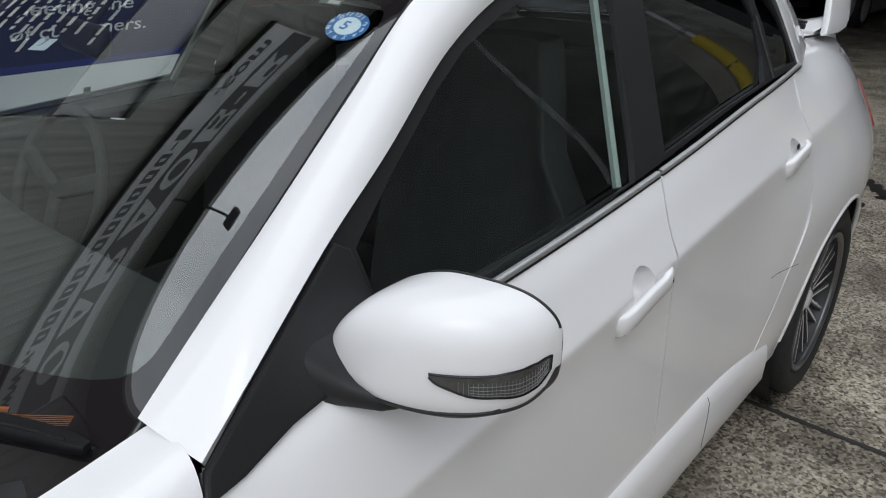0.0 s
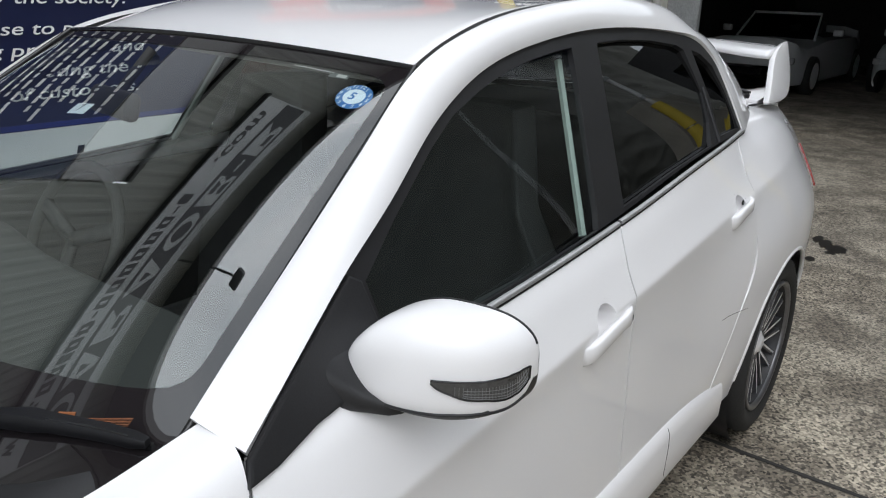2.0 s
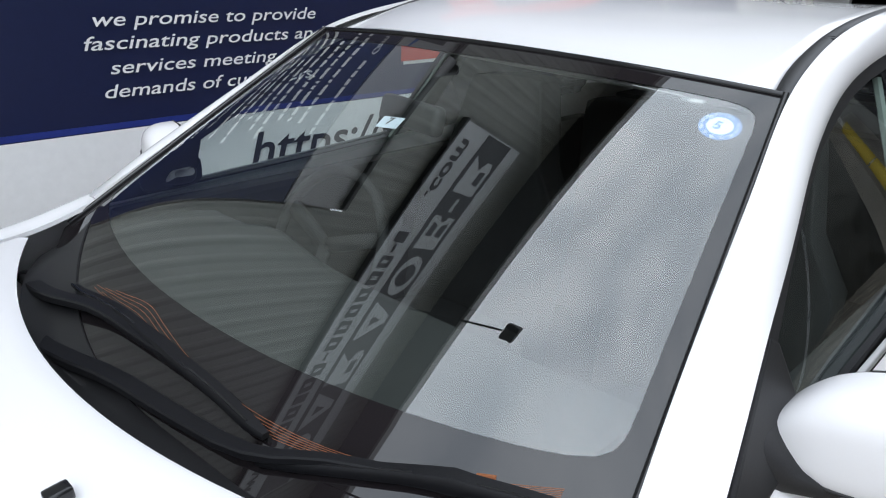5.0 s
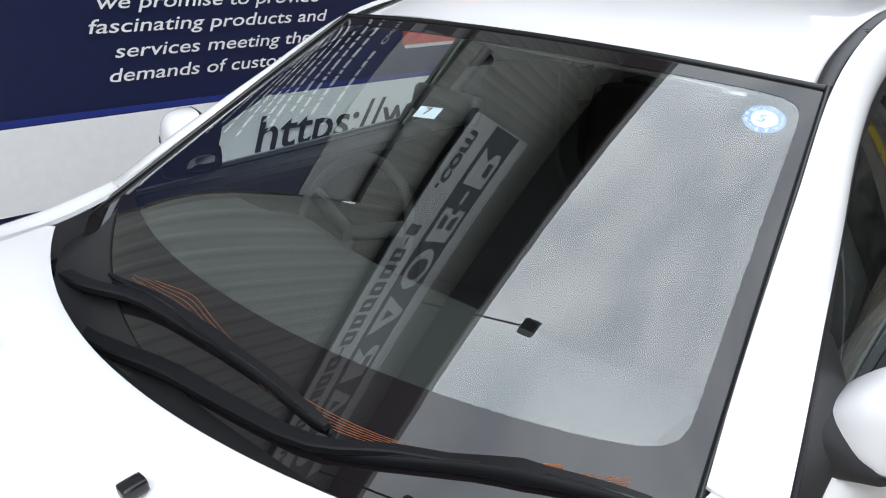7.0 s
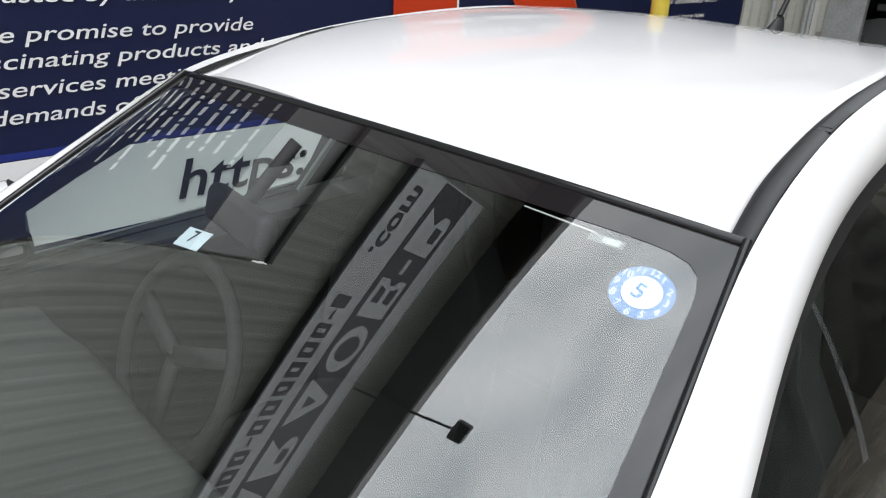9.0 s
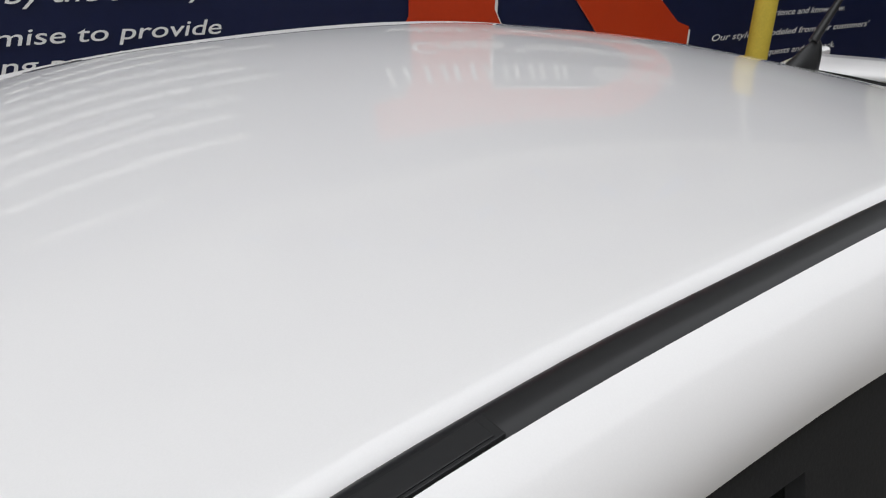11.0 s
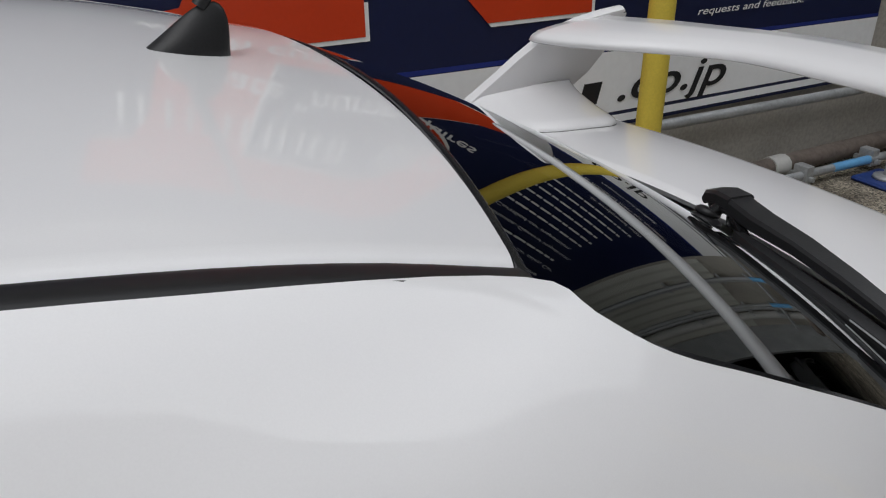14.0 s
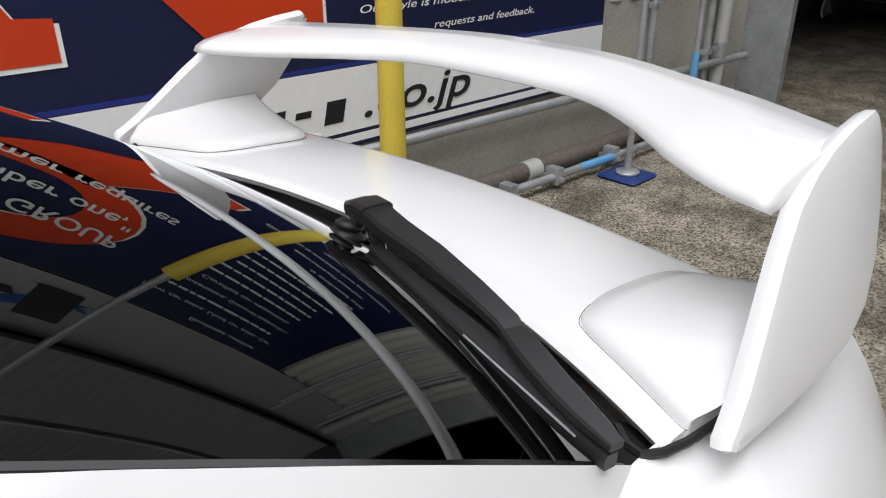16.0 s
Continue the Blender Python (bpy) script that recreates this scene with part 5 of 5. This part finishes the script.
def patch(name, outline, material, parent, lift=.002, label="", holes=()):
    return plate(name, outline, .0015, BW @ Matrix.Translation((0, 0, lift)), material, parent, label, holes)


patch("white_band", [(BAN_X0 + .01, .555), (BAN_X1 - .005, .545), (BAN_X1 - .005, .825), (2.2, .872), (BAN_X0 + .01, .873)], WHITEVINYL, banner, .001, "white band of the banner")
patch("blue_stripe", [(BAN_X0 + .01, .495), (BAN_X1 - .005, .490), (BAN_X1 - .005, .528), (BAN_X0 + .01, .533)], WHITEVINYL, banner, .001, "thin white line of the banner")


def line(text, x0, x1, z, h, m=WHITEPRINT, shear=.22, heavy=.006, lift=.008):
    return words("letter", text, x0, z, h, m, banner, BW @ Matrix.Translation((0, 0, lift)), width=x1 - x0, shear=shear, heavy=heavy)


line("trusted by the society.", 1.90, 2.858, 1.392, .052)
line("we promise to provide", 1.872, 2.892, 1.268, .052)
line("fascinating products and", 1.828, 2.94, 1.182, .052)
line("services meeting the", 1.915, 2.84, 1.090, .052)
line("demands of customers.", 1.884, 2.88, 1.000, .052)
line("Our style is modeled from our customers'", 5.564, 7.114, 1.072, .036)
line("requests and feedback.", 6.016, 6.769, .962, .036)
line("experience and know-how.", 5.93, 6.79, 1.182, .036)
line("is endowed with", 6.22, 6.95, 1.288, .036)
line("https://www.", 2.505, 3.93, .620, .165, BLACKPRINT, .25, .012)
line(".co.jp", 5.56, 6.274, .600, .16, BLACKPRINT, .25, .012)
for k, (x, w) in enumerate(((3.98, .17), (4.18, .17), (4.38, .14), (4.55, .17), (4.76, .19), (4.98, .16), (5.18, .10), (5.33, .13))):
    z0, hgt = (.655, .03) if k == 6 else (.602, .105)
    patch("lettering_bar", [(x, z0), (x + w * .82, z0), (x + w * .82 + hgt * .25, z0 + hgt), (x + hgt * .25, z0 + hgt)], BLACKPRINT, banner, .004)
BLUEEDGE = mat("bright_blue_print", (0.015, 0.03, 0.21), 0.45, vary=0.1)
patch("blue_edge", [(BAN_X0 + .01, .877), (2.2, .876), (BAN_X1 - .005, .829), (BAN_X1 - .005, .846), (2.2, .900), (BAN_X0 + .01, .902)], BLUEEDGE, banner, .001, "bright blue line above the white band")
# red emblem with a white edge
def arc(cx, cz, rx, rz, a0, a1, n=14):
    return [(cx + rx * math.cos(w), cz + rz * math.sin(w)) for w in np.linspace(radians(a0), radians(a1), n)]


EMB = [[(3.44, 1.035), (4.275, 1.035), (4.275, 1.180), (4.15, 1.19), (4.085, 1.30), (4.08, 2.40), (3.44, 2.40), (3.44, 2.24), (3.60, 2.225), (3.655, 2.13), (3.655, 1.29), (3.60, 1.20), (3.44, 1.18)],
       [(4.825, 1.035), (5.365, 1.035), (5.365, 1.160), (5.27, 1.19), (5.13, 1.30), (4.86, 1.70), (4.34, 1.62), (4.53, 1.345)],
       [(4.08, 2.40), (4.08, 2.225), *arc(4.66, 1.98, .36, .245, 90, -90), (4.08, 1.735), (4.08, 1.60), *arc(4.74, 2.0, .60, .40, -90, 90)]]
for o in EMB:
    patch("emblem_edge", [(x + .018, z - .018) for x, z in o], WHITEPRINT, banner, .002)
for o in EMB:
    patch("emblem", o, REDVINYL, banner, .0045, "red emblem shape")
# lettering over the emblem
line("which customer requires", 3.54, 5.38, 1.62, .105, heavy=.010)
line('Create "number one,"', 3.66, 5.30, 1.845, .115, heavy=.010)
bx = 3.52
for w in (.19, .09, .16, .19, .16, .16, .13):
    for off in ((0, .42) if w > .1 else (0,)):
        b0 = bx + w * off
        patch("lettering_bar", [(b0, 2.05), (b0 + .026, 2.05), (b0 + .046, 2.165), (b0 + .02, 2.165)], WHITEPRINT, banner, .007)
    bx += w
line("GROUP", 4.75, 5.36, 2.05, .115, heavy=.012)
random.seed(5)
for z, word in ((1.58, ""), (1.67, ""), (1.745, "engaged"), (1.835, "activities."), (1.915, ""), (1.995, "create"), (2.09, "rules."), (2.175, ""), (2.27, ""), (2.415, "Community")):
    half = .48 + random.random() * .22
    x, x1 = 2.38 - half, 2.38 + half
    if word:
        w = .047 * len(word)
        line(word, x1 - w, x1, z - .018, .046)
        x1 -= w + .02
    while x < x1 - .06:
        w = min(.035 + random.random() * .075, x1 - x)
        patch("lettering_bar", [(x, z - .014), (x + w - .018, z - .014), (x + w - .012, z + .010), (x + .006, z + .010)], WHITEPRINT, banner, .004)
        x += w
line("Business outline", 6.25, 6.95, 2.435, .040)
for z, text, x0, x1 in ((2.32, "New car sales, Used car sales, Car", 5.72, 7.0), (2.11, "maintenance, General inspection,", 5.76, 6.96), (2.005, "Certified car inspection,", 5.90, 6.82)):
    line(text, x0, x1, z - .015, .036)
for z in (2.215, 1.90, 1.80, 1.70, 1.60, 1.50, 1.40):
    half = .46 + random.random() * .16
    x, x1 = 6.36 - half, 6.36 + half
    while x < x1 - .05:
        w = min(.05 + random.random() * .12, x1 - x)
        patch("lettering_bar", [(x, z - .012), (x + w - .02, z - .012), (x + w - .015, z + .010), (x + .005, z + .010)], WHITEPRINT, banner, .004)
        x += w

# plain band above the banner with painted lettering, ledge, ribbed siding, sign and eave
bm = bmesh.new()
box(bm, (1.36, WY - .004, 2.56), (9.45, WY + .02, 3.12))
band = tagged(part("wall_band", bm, SIDINGFLAT), "plain grey painted wall band above the banner", "wall", kind="structure")
for k, (x, w) in enumerate(((2.75, .36), (3.17, .34), (3.56, .36), (3.97, .34), (4.36, .38), (4.80, .30), (5.14, .14), (5.34, .36))):
    z0, z1 = (2.76, 2.82) if k == 6 else (2.66, 2.96)
    patch("painted_letter", [(x, z0), (x + w * .8, z0), (x + w * .8 + .06, z1), (x + .06, z1)], BLACKPRINT, band, -.004)
for x0, z0, dx, dz in ((2.62, 2.64, .75, .22), (3.3, 2.95, .9, -.22), (4.2, 2.62, .8, .3), (5.0, 2.98, .75, -.26), (5.3, 2.66, .55, .16)):
    patch("painted_flash", [(x0, z0), (x0 + dx * .5, z0 + dz * .35), (x0 + dx, z0 + dz), (x0 + dx * .45, z0 + dz * .7)], BLUEPRINT, band, -.0065, "blue painted flash")
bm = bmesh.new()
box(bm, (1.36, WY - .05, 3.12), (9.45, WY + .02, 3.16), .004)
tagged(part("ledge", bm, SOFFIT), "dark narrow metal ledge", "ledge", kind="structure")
V_, F_ = [], []
x = -9.0
while x < 9.4:
    for dx, dy in ((0, 0), (.055, .002), (.082, .013), (.100, .013)):
        V_ += [(x + dx, WY - .03 + dy, 3.15 if x + dx > 1.345 else 0), (x + dx, WY - .03 + dy, 5.68)]
    x += .122
F_ = [[2 * i, 2 * i + 2, 2 * i + 3, 2 * i + 1] for i in range(len(V_) // 2 - 1)]
facade = tagged(sharp(finish("facade_siding", V_, F_, SIDING), 20), "grey ribbed metal siding above and beside the banner", "facade", kind="structure")
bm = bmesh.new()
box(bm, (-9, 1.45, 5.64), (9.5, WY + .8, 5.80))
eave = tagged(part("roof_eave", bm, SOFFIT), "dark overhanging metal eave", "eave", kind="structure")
bm = bmesh.new()
box(bm, (-9, 1.415, 5.615), (9.5, 1.45, 5.81))
part("fascia", bm, SIDINGFLAT, eave, "grey fascia board")
SW = Matrix(((1, 0, 0, 0), (0, 0, -1, 1.868), (0, 1, 0, 0), (0, 0, 0, 1)))
bm = bmesh.new()
box(bm, (-1.75, 1.87, 3.79), (2.38, 1.93, 4.93), .01)
sign = tagged(part("shop_sign", bm, SIGNG), "long grey and black shop sign on the facade", "sign")
plate("black_field", [(-1.73, 4.20), (2.36, 4.20), (2.36, 4.70), (-1.73, 4.70)], .002, SW, BLACKPRINT, sign, "black field of the sign")
def ring(cx, cz, rx, rz, n=28):
    return [(cx + rx * math.cos(w), cz + rz * math.sin(w)) for w in np.linspace(0, 2 * math.pi, n, endpoint=False)]


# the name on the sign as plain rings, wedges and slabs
for kind, x, w in (("ring", -1.45, .44), ("wedge", -.92, .44), ("slab", -.42, .40), ("wedge", .10, .44), ("ring", .60, .44), ("comb", 1.12, .36), ("dash", 1.54, .14), ("slab", 1.74, .40)):
    z0, z1 = 4.265, 4.635
    c, holes = x + w / 2, []
    if kind == "ring":
        o, holes = ring(c, 4.45, w / 2, .19), [ring(c, 4.45, w / 2 - .10, .135)]
    elif kind == "wedge":
        o, holes = [(x, z0), (x + w, z0), (c + .04, z1), (c - .04, z1)], [[(c - .07, 4.36), (c + .055, 4.36), (c - .005, 4.52)]]
    elif kind == "slab":
        o, holes = [(x, z0), (x + w, z0), (x + w - .13, 4.43), (x + w - .02, 4.50), (x + w - .02, 4.59), (x + w - .09, z1), (x, z1)], [[(x + .12, 4.48), (x + w - .13, 4.48), (x + w - .13, 4.585), (x + .12, 4.585)]]
    elif kind == "comb":
        o, holes = [(x, z0), (x + w, z0), (x + w, 4.38), (x + w - .05, 4.42), (x + w - .05, 4.49), (x + w, 4.52), (x + w, z1), (x, z1)], [[(x + .14, 4.32), (x + w - .06, 4.32), (x + w - .10, 4.42), (x + .14, 4.42)], [(x + .14, 4.48), (x + w - .10, 4.48), (x + w - .06, 4.585), (x + .14, 4.585)]]
    else:
        o = [(x, 4.43), (x + w, 4.43), (x + w, 4.48), (x, 4.48)]
    plate("sign_shape", o, .002, SW @ Matrix.Translation((0, 0, .003)), SIGNG, sign, holes=holes)
words("letter", "www.", -1.5, 3.90, .17, BLACKPRINT, sign, SW @ Matrix.Translation((0, 0, .004)), width=.62, heavy=.03)
words("letter", ".com", 1.62, 3.90, .17, BLACKPRINT, sign, SW @ Matrix.Translation((0, 0, .004)), width=.60, heavy=.03)
x = -.84
for w in (.17, .17, .12, .17, .17, .10, .17, .17, .16, .17, .17, .16, .10, .14):
    z1 = 4.07 if w > .11 else 4.0
    z0 = 3.90 if w > .11 else 3.97
    slot = [[(x + w * .28, 3.935), (x + w * .50, 3.935), (x + w * .50, 4.03), (x + w * .28, 4.03)]] if w > .15 else ()
    plate("sign_shape", [(x, z0), (x + w * .78, z0), (x + w * .78, z1), (x, z1)], .002, SW @ Matrix.Translation((0, 0, .003)), BLACKPRINT, sign, holes=slot)
    x += w
# black strip added in place of the shadow along the sign's bottom edge
bm = bmesh.new()
box(bm, (-1.77, 1.862, 3.765), (2.40, 1.93, 3.79), .004)
part("sign_edge_shadow", bm, BLACK, sign, "black strip for the shadow along the sign's lower edge")


def arm_lamp(x):
    """A floodlight on a thin arm that reaches out over the sign."""
    l_ = tagged(tube("sign_lamp", [(x, 1.93, 5.06), (x + .04, 1.40, 5.10), (x + .12, .68, 5.10)], .012, BLACK), "small black sign lamp on a long arm", "lamp", "sign lamps on the facade")
    bm = bmesh.new()
    box(bm, (x + .05, .47, 5.03), (x + .22, .66, 5.14), .02)
    part("lamp_head", bm, BLACK, l_, "black lamp head")


arm_lamp(.39)
arm_lamp(-1.85)

# ---- yellow padded pole and pipes ----
pole = tagged(tube("padded_pole", [(5.39, 1.53, 0), (5.39, 1.53, 4.9)], .024, STEEL), "galvanised scaffold pole wrapped in yellow foam", "pole")
tube("foam_pad", [(5.39, 1.53, .05), (5.39, 1.532, .6), (5.388, 1.53, 1.3), (5.39, 1.53, 2.0)], [.052, .055, .053, .054], YELLOW, pole, "yellow foam padding", sides=16)
tagged(tube("handrail_pipe", [(4.2, 1.90, .47), (6.2, 1.89, .445), (9.3, 1.87, .405)], .028, STEEL), "grey steel pipe along the wall", "pipe")
low = tagged(tube("drain_pipe", [(4.3, 1.86, .09), (6.95, 1.84, .09), (9.3, 1.82, .09)], .055, RUSTPIPE), "stained brown drain pipe along the wall foot", "pipe")
tube("collar", [(6.62, 1.842, .09), (6.74, 1.842, .09)], .062, PVC, low)
scf = tagged(tube("scaffold_pipe", [(6.30, 1.71, .075), (7.32, 1.675, .075), (8.9, 1.65, .075)], .024, STEEL), "galvanised scaffold pipe with clamps lying on the ground", "pipe")
tube("tape", [(6.96, 1.688, .075), (7.26, 1.677, .075)], .0255, SKYBLUE, scf, "light blue tape")
for x in (6.34, 6.74, 7.30):
    bm = bmesh.new()
    box(bm, (x - .03, 1.66, .03), (x + .03, 1.75, .13), .008)
    box(bm, (x - .012, 1.63, .05), (x + .012, 1.79, .075), .004)
    part("clamp", bm, STEEL, scf)


def jack_foot(x, y, top):
    """A scaffold post on a blue plastic base."""
    f = tagged(new("scaffold_post"), "galvanised scaffold post on a blue plastic foot", "scaffold post", "scaffold posts by the wall")
    f.location = (x, y, 0)
    bm = bmesh.new()
    box(bm, (x - .13, y - .13, 0), (x + .13, y + .13, .028), .02)
    part("foot", bm, BLUEPLASTIC, f, "blue plastic foot", True)
    bm = bmesh.new()
    lathe(bm, [(0, .03), (.075, .03), (.07, .045), (.025, .05), (0, .05)], Matrix.Translation((x, y, 0)), 20)
    part("base_disc", bm, STEEL, f, "steel base disc", True)
    tube("post", [(x, y, .05), (x, y, top)], .020, STEEL, f)
    tube("sleeve", [(x, y, .34), (x, y, .62)], .0245, SKYBLUE, f, "light blue sleeve")
    return f


jack_foot(7.20, 1.51, 2.6)
jack_foot(8.05, 1.62, 2.6)
for x, r, m_, lb in ((7.95, .024, STEEL, "thin steel conduit"), (8.72, .026, STEEL, "thin steel conduit"), (8.92, .05, PVC, "grey plastic downpipe")):
    cd = tagged(tube("wall_pipe", [(x, 1.90, .02), (x, 1.90, 3.0)], r, m_), lb + " fixed to the concrete wall", "pipe", "pipes on the wall")
    for z in (.5, .9, 1.6):
        bm = bmesh.new()
        box(bm, (x - r - .012, 1.87, z - .02), (x + r + .012, 1.98, z + .02), .005)
        part("bracket", bm, STEEL, cd)
    if r == .05:
        tube("coupling", [(x, 1.90, .44), (x, 1.90, .55)], .056, STEEL, cd)
tagged(tube("wall_rail", [(7.9, 1.88, .42), (8.75, 1.88, .42)], .022, STEEL), "short steel rail on the wall", "pipe")
# column of cream panelling and the edge of the garage door
V_, F_ = [], []
for i in range(40):
    x = 7.55 + i * .048
    d = .018 if i % 4 in (1, 2) else 0
    V_ += [(x, WY + .018 - d, .95), (x, WY + .018 - d, 3.05)]
F_ = [[2 * i, 2 * i + 2, 2 * i + 3, 2 * i + 1] for i in range(39)]
tagged(sharp(finish("wall_panelling", V_, F_, PANELLING)), "cream corrugated wall panelling", "panelling", kind="structure")
bm = bmesh.new()
box(bm, (9.44, 1.62, 0), (9.52, 1.98, 3.1), .01)
tagged(part("door_jamb", bm, STEEL), "bright metal garage door jamb", "door frame", kind="structure")

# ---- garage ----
# walls and ceiling are coloured near-black so the interior reads as unlit
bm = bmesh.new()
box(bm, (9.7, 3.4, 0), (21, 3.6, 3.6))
tagged(part("wall_garage_side", bm, SHADEWALL), "garage side wall darkened for the shade inside", "wall", kind="structure")
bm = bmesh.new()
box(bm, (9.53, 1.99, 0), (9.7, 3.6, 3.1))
tagged(part("wall_garage_return", bm, SHADEWALL), "garage wall return darkened for the shade inside", "wall", kind="structure")
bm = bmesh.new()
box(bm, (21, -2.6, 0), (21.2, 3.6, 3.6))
tagged(part("wall_garage_back", bm, SHADEWALL), "garage back wall darkened for the shade inside", "wall", kind="structure")
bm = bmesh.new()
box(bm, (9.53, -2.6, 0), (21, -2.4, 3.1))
tagged(part("wall_garage_far", bm, SHADEWALL), "garage far wall darkened for the shade inside", "wall", kind="structure")
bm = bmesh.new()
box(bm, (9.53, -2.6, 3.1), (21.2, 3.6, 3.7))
tagged(part("ceiling", bm, SHADEWALL), "garage ceiling and door lintel darkened for the shade inside", "ceiling", kind="structure")


def parked_car(name, m, label, open_top):
    """A low two-door car seen from far off."""
    c = tagged(new(name), label, "car", "cars parked in the garage")
    c.matrix_basis = m
    prof_x = [-2.1, -2.05, -1.6, -.9, -.55, .1, .5, 1.0, 1.7, 2.05, 2.1]
    prof_z = [.45, .62, .70, .78, .82, .84, .84, .84, .80, .70, .45]
    n = 41
    P = np.zeros((n, 13, 3))
    for i, x in enumerate(np.linspace(-2.1, 2.1, n)):
        zt = float(smooth(prof_x, prof_z, x))
        hw = .84 - .16 * (abs(x) / 2.1) ** 5
        for j, (q, h) in enumerate(((-.96, 0), (-1, .18), (-1, .45), (-.97, .72), (-.90, .92), (-.6, 1.0), (0, 1.02), (.6, 1.0), (.90, .92), (.97, .72), (1, .45), (1, .18), (.96, 0))):
            P[i, j] = (x, q * hw, .18 + (zt - .18) * h)
    def put(o):
        o.matrix_parent_inverse = Matrix()
        return o
    body = put(sheet("body", P, FARPAINT, c, thick=.02, flip=True))
    for x in (-1.35, 1.30):
        for y in (-.80, .80):
            bm = bmesh.new()
            lathe(bm, [(0, -.09), (.28, -.09), (.30, -.07), (.30, .07), (.28, .09), (0, .09)], Matrix.Translation((x, y, .30)) @ Euler((math.pi / 2, 0, 0)).to_matrix().to_4x4(), 28)
            put(part("tyre", bm, RUBBER, c, shade=True))
    for x in (-1.35, 1.30):
        for y in (-.80, .80):
            bm = bmesh.new()
            sy = 1 if y > 0 else -1
            lathe(bm, [(0, .096), (.06, .10), (.19, .096), (.21, .092)], Matrix.Translation((x, y, .30)) @ Euler((-sy * math.pi / 2, 0, 0)).to_matrix().to_4x4(), 20)
            put(part("rim", bm, RIMEDGE, c, shade=True))
    bm = bmesh.new()
    v = [bm.verts.new(p) for p in ((-.75, -.62, .82), (-.75, .62, .82), (-.25, .54, 1.20), (-.25, -.54, 1.20))]
    bm.faces.new(v)
    put(part("windscreen", bm, DARKGLASS, c))
    fr = [(-.75, -.64, .81), (-.25, -.55, 1.21), (-.25, .55, 1.21), (-.75, .64, .81)]
    put(tube("windscreen_frame", fr, .025, FARPAINT, c, sides=6))
    bm = bmesh.new()
    if open_top:
        box(bm, (-.15, -.62, .80), (.95, .62, .88), .03)
        box(bm, (.2, -.5, .85), (.4, -.1, 1.08), .05)
        box(bm, (.2, .1, .85), (.4, .5, 1.08), .05)
    else:
        box(bm, (-.25, -.54, .83), (.9, .54, 1.21), .10)
    put(part("cabin" if not open_top else "interior", bm, FABRIC if open_top else GLOSSBLACK, c, shade=True))
    bm = bmesh.new()
    box(bm, (-2.12, -.30, .30), (-2.05, .30, .42), .02)
    put(part("front_intake", bm, GLOSSBLACK, c))
    for y in (-.62, .62):
        bm = bmesh.new()
        box(bm, (-2.10, y - .13, .50), (-1.98, y + .13, .60), .03)
        put(part("headlight", bm, LENS, c, shade=True))
    for y in (-.92, .92):
        bm = bmesh.new()
        box(bm, (-.52, y - .08, .88), (-.42, y + .08, .99), .03)
        put(part("mirror", bm, FARPAINT, c, shade=True))


parked_car("convertible_car", pose(15.5, 2.1, 0, 0, 0, -3), "pale silver open-top sports car parked in the dark garage", True)
parked_car("coupe_car", pose(16.7, -.3, 0, 0, 0, -4), "white coupe parked in the dark garage", False)

# ---- the other side of the yard ----
V_, F_ = [], []
nx, nz = 300, 130
for i in range(nx):
    for j in range(nz):
        x, z = 1.2 + 17 * i / (nx - 1), 8.5 * j / (nz - 1)
        fold = .16 * noise.noise((x * .6, z * .35, 3)) - .15 * abs(noise.noise((x * .9 + z * .5, z * .8 - x * .2, 5))) - .07 * abs(noise.noise((x * 2.1 - z, z * 1.7, 9))) + .012 * noise.noise((x * 6, z * 6, 2))
        V_.append((x, -4.33 + fold, z))
F_ = [[i * nz + j, (i + 1) * nz + j, (i + 1) * nz + j + 1, i * nz + j + 1] for i in range(nx - 1) for j in range(nz - 1)]
tagged(finish("wall_opposite", V_, F_, TARP), "dark sagging tarpaulin wall across the yard", "wall", kind="structure")
for x, y, top in ((6.05, -3.0, 0), (8.0, -2.5, 2.45), (2.4, -3.0, 0)):
    p_ = tagged(tube("scaffold_pole", [(x, y, 0), (x, y, 5.4)], .026, SUNLITPOLE), "galvanised scaffold pole" + (" with yellow foam padding" if top else " with clamps"), "pole", "scaffold poles across the yard")
    for z in (1.0, 2.0, 2.6, 3.2, 3.9):
        if z > top:
            tube("clamp", [(x, y, z), (x, y, z + .07)], .042, STEEL, p_)
    if top:
        tube("foam_pad", [(x, y, .30), (x, y, 1.2), (x, y, 1.75)], .055, YELLOW, p_, "yellow foam padding", sides=16)
        tube("foam_pad", [(x, y, 1.78), (x, y, 2.1), (x, y, top)], .058, YELLOW, p_, "yellow foam padding", sides=16)
bm = bmesh.new()
box(bm, (8.45, -2.95, 0), (9.50, -2.75, 2.75), .01)
tagged(part("wall_pier", bm, CONCRETE), "pale concrete pier beside the garage opening", "wall", kind="structure")
tagged(tube("scaffold_brace", [(5.42, 1.50, 3.5), (9.3, 1.50, 3.45)], .024, STEEL), "horizontal galvanised scaffold pipe before the facade", "pipe")
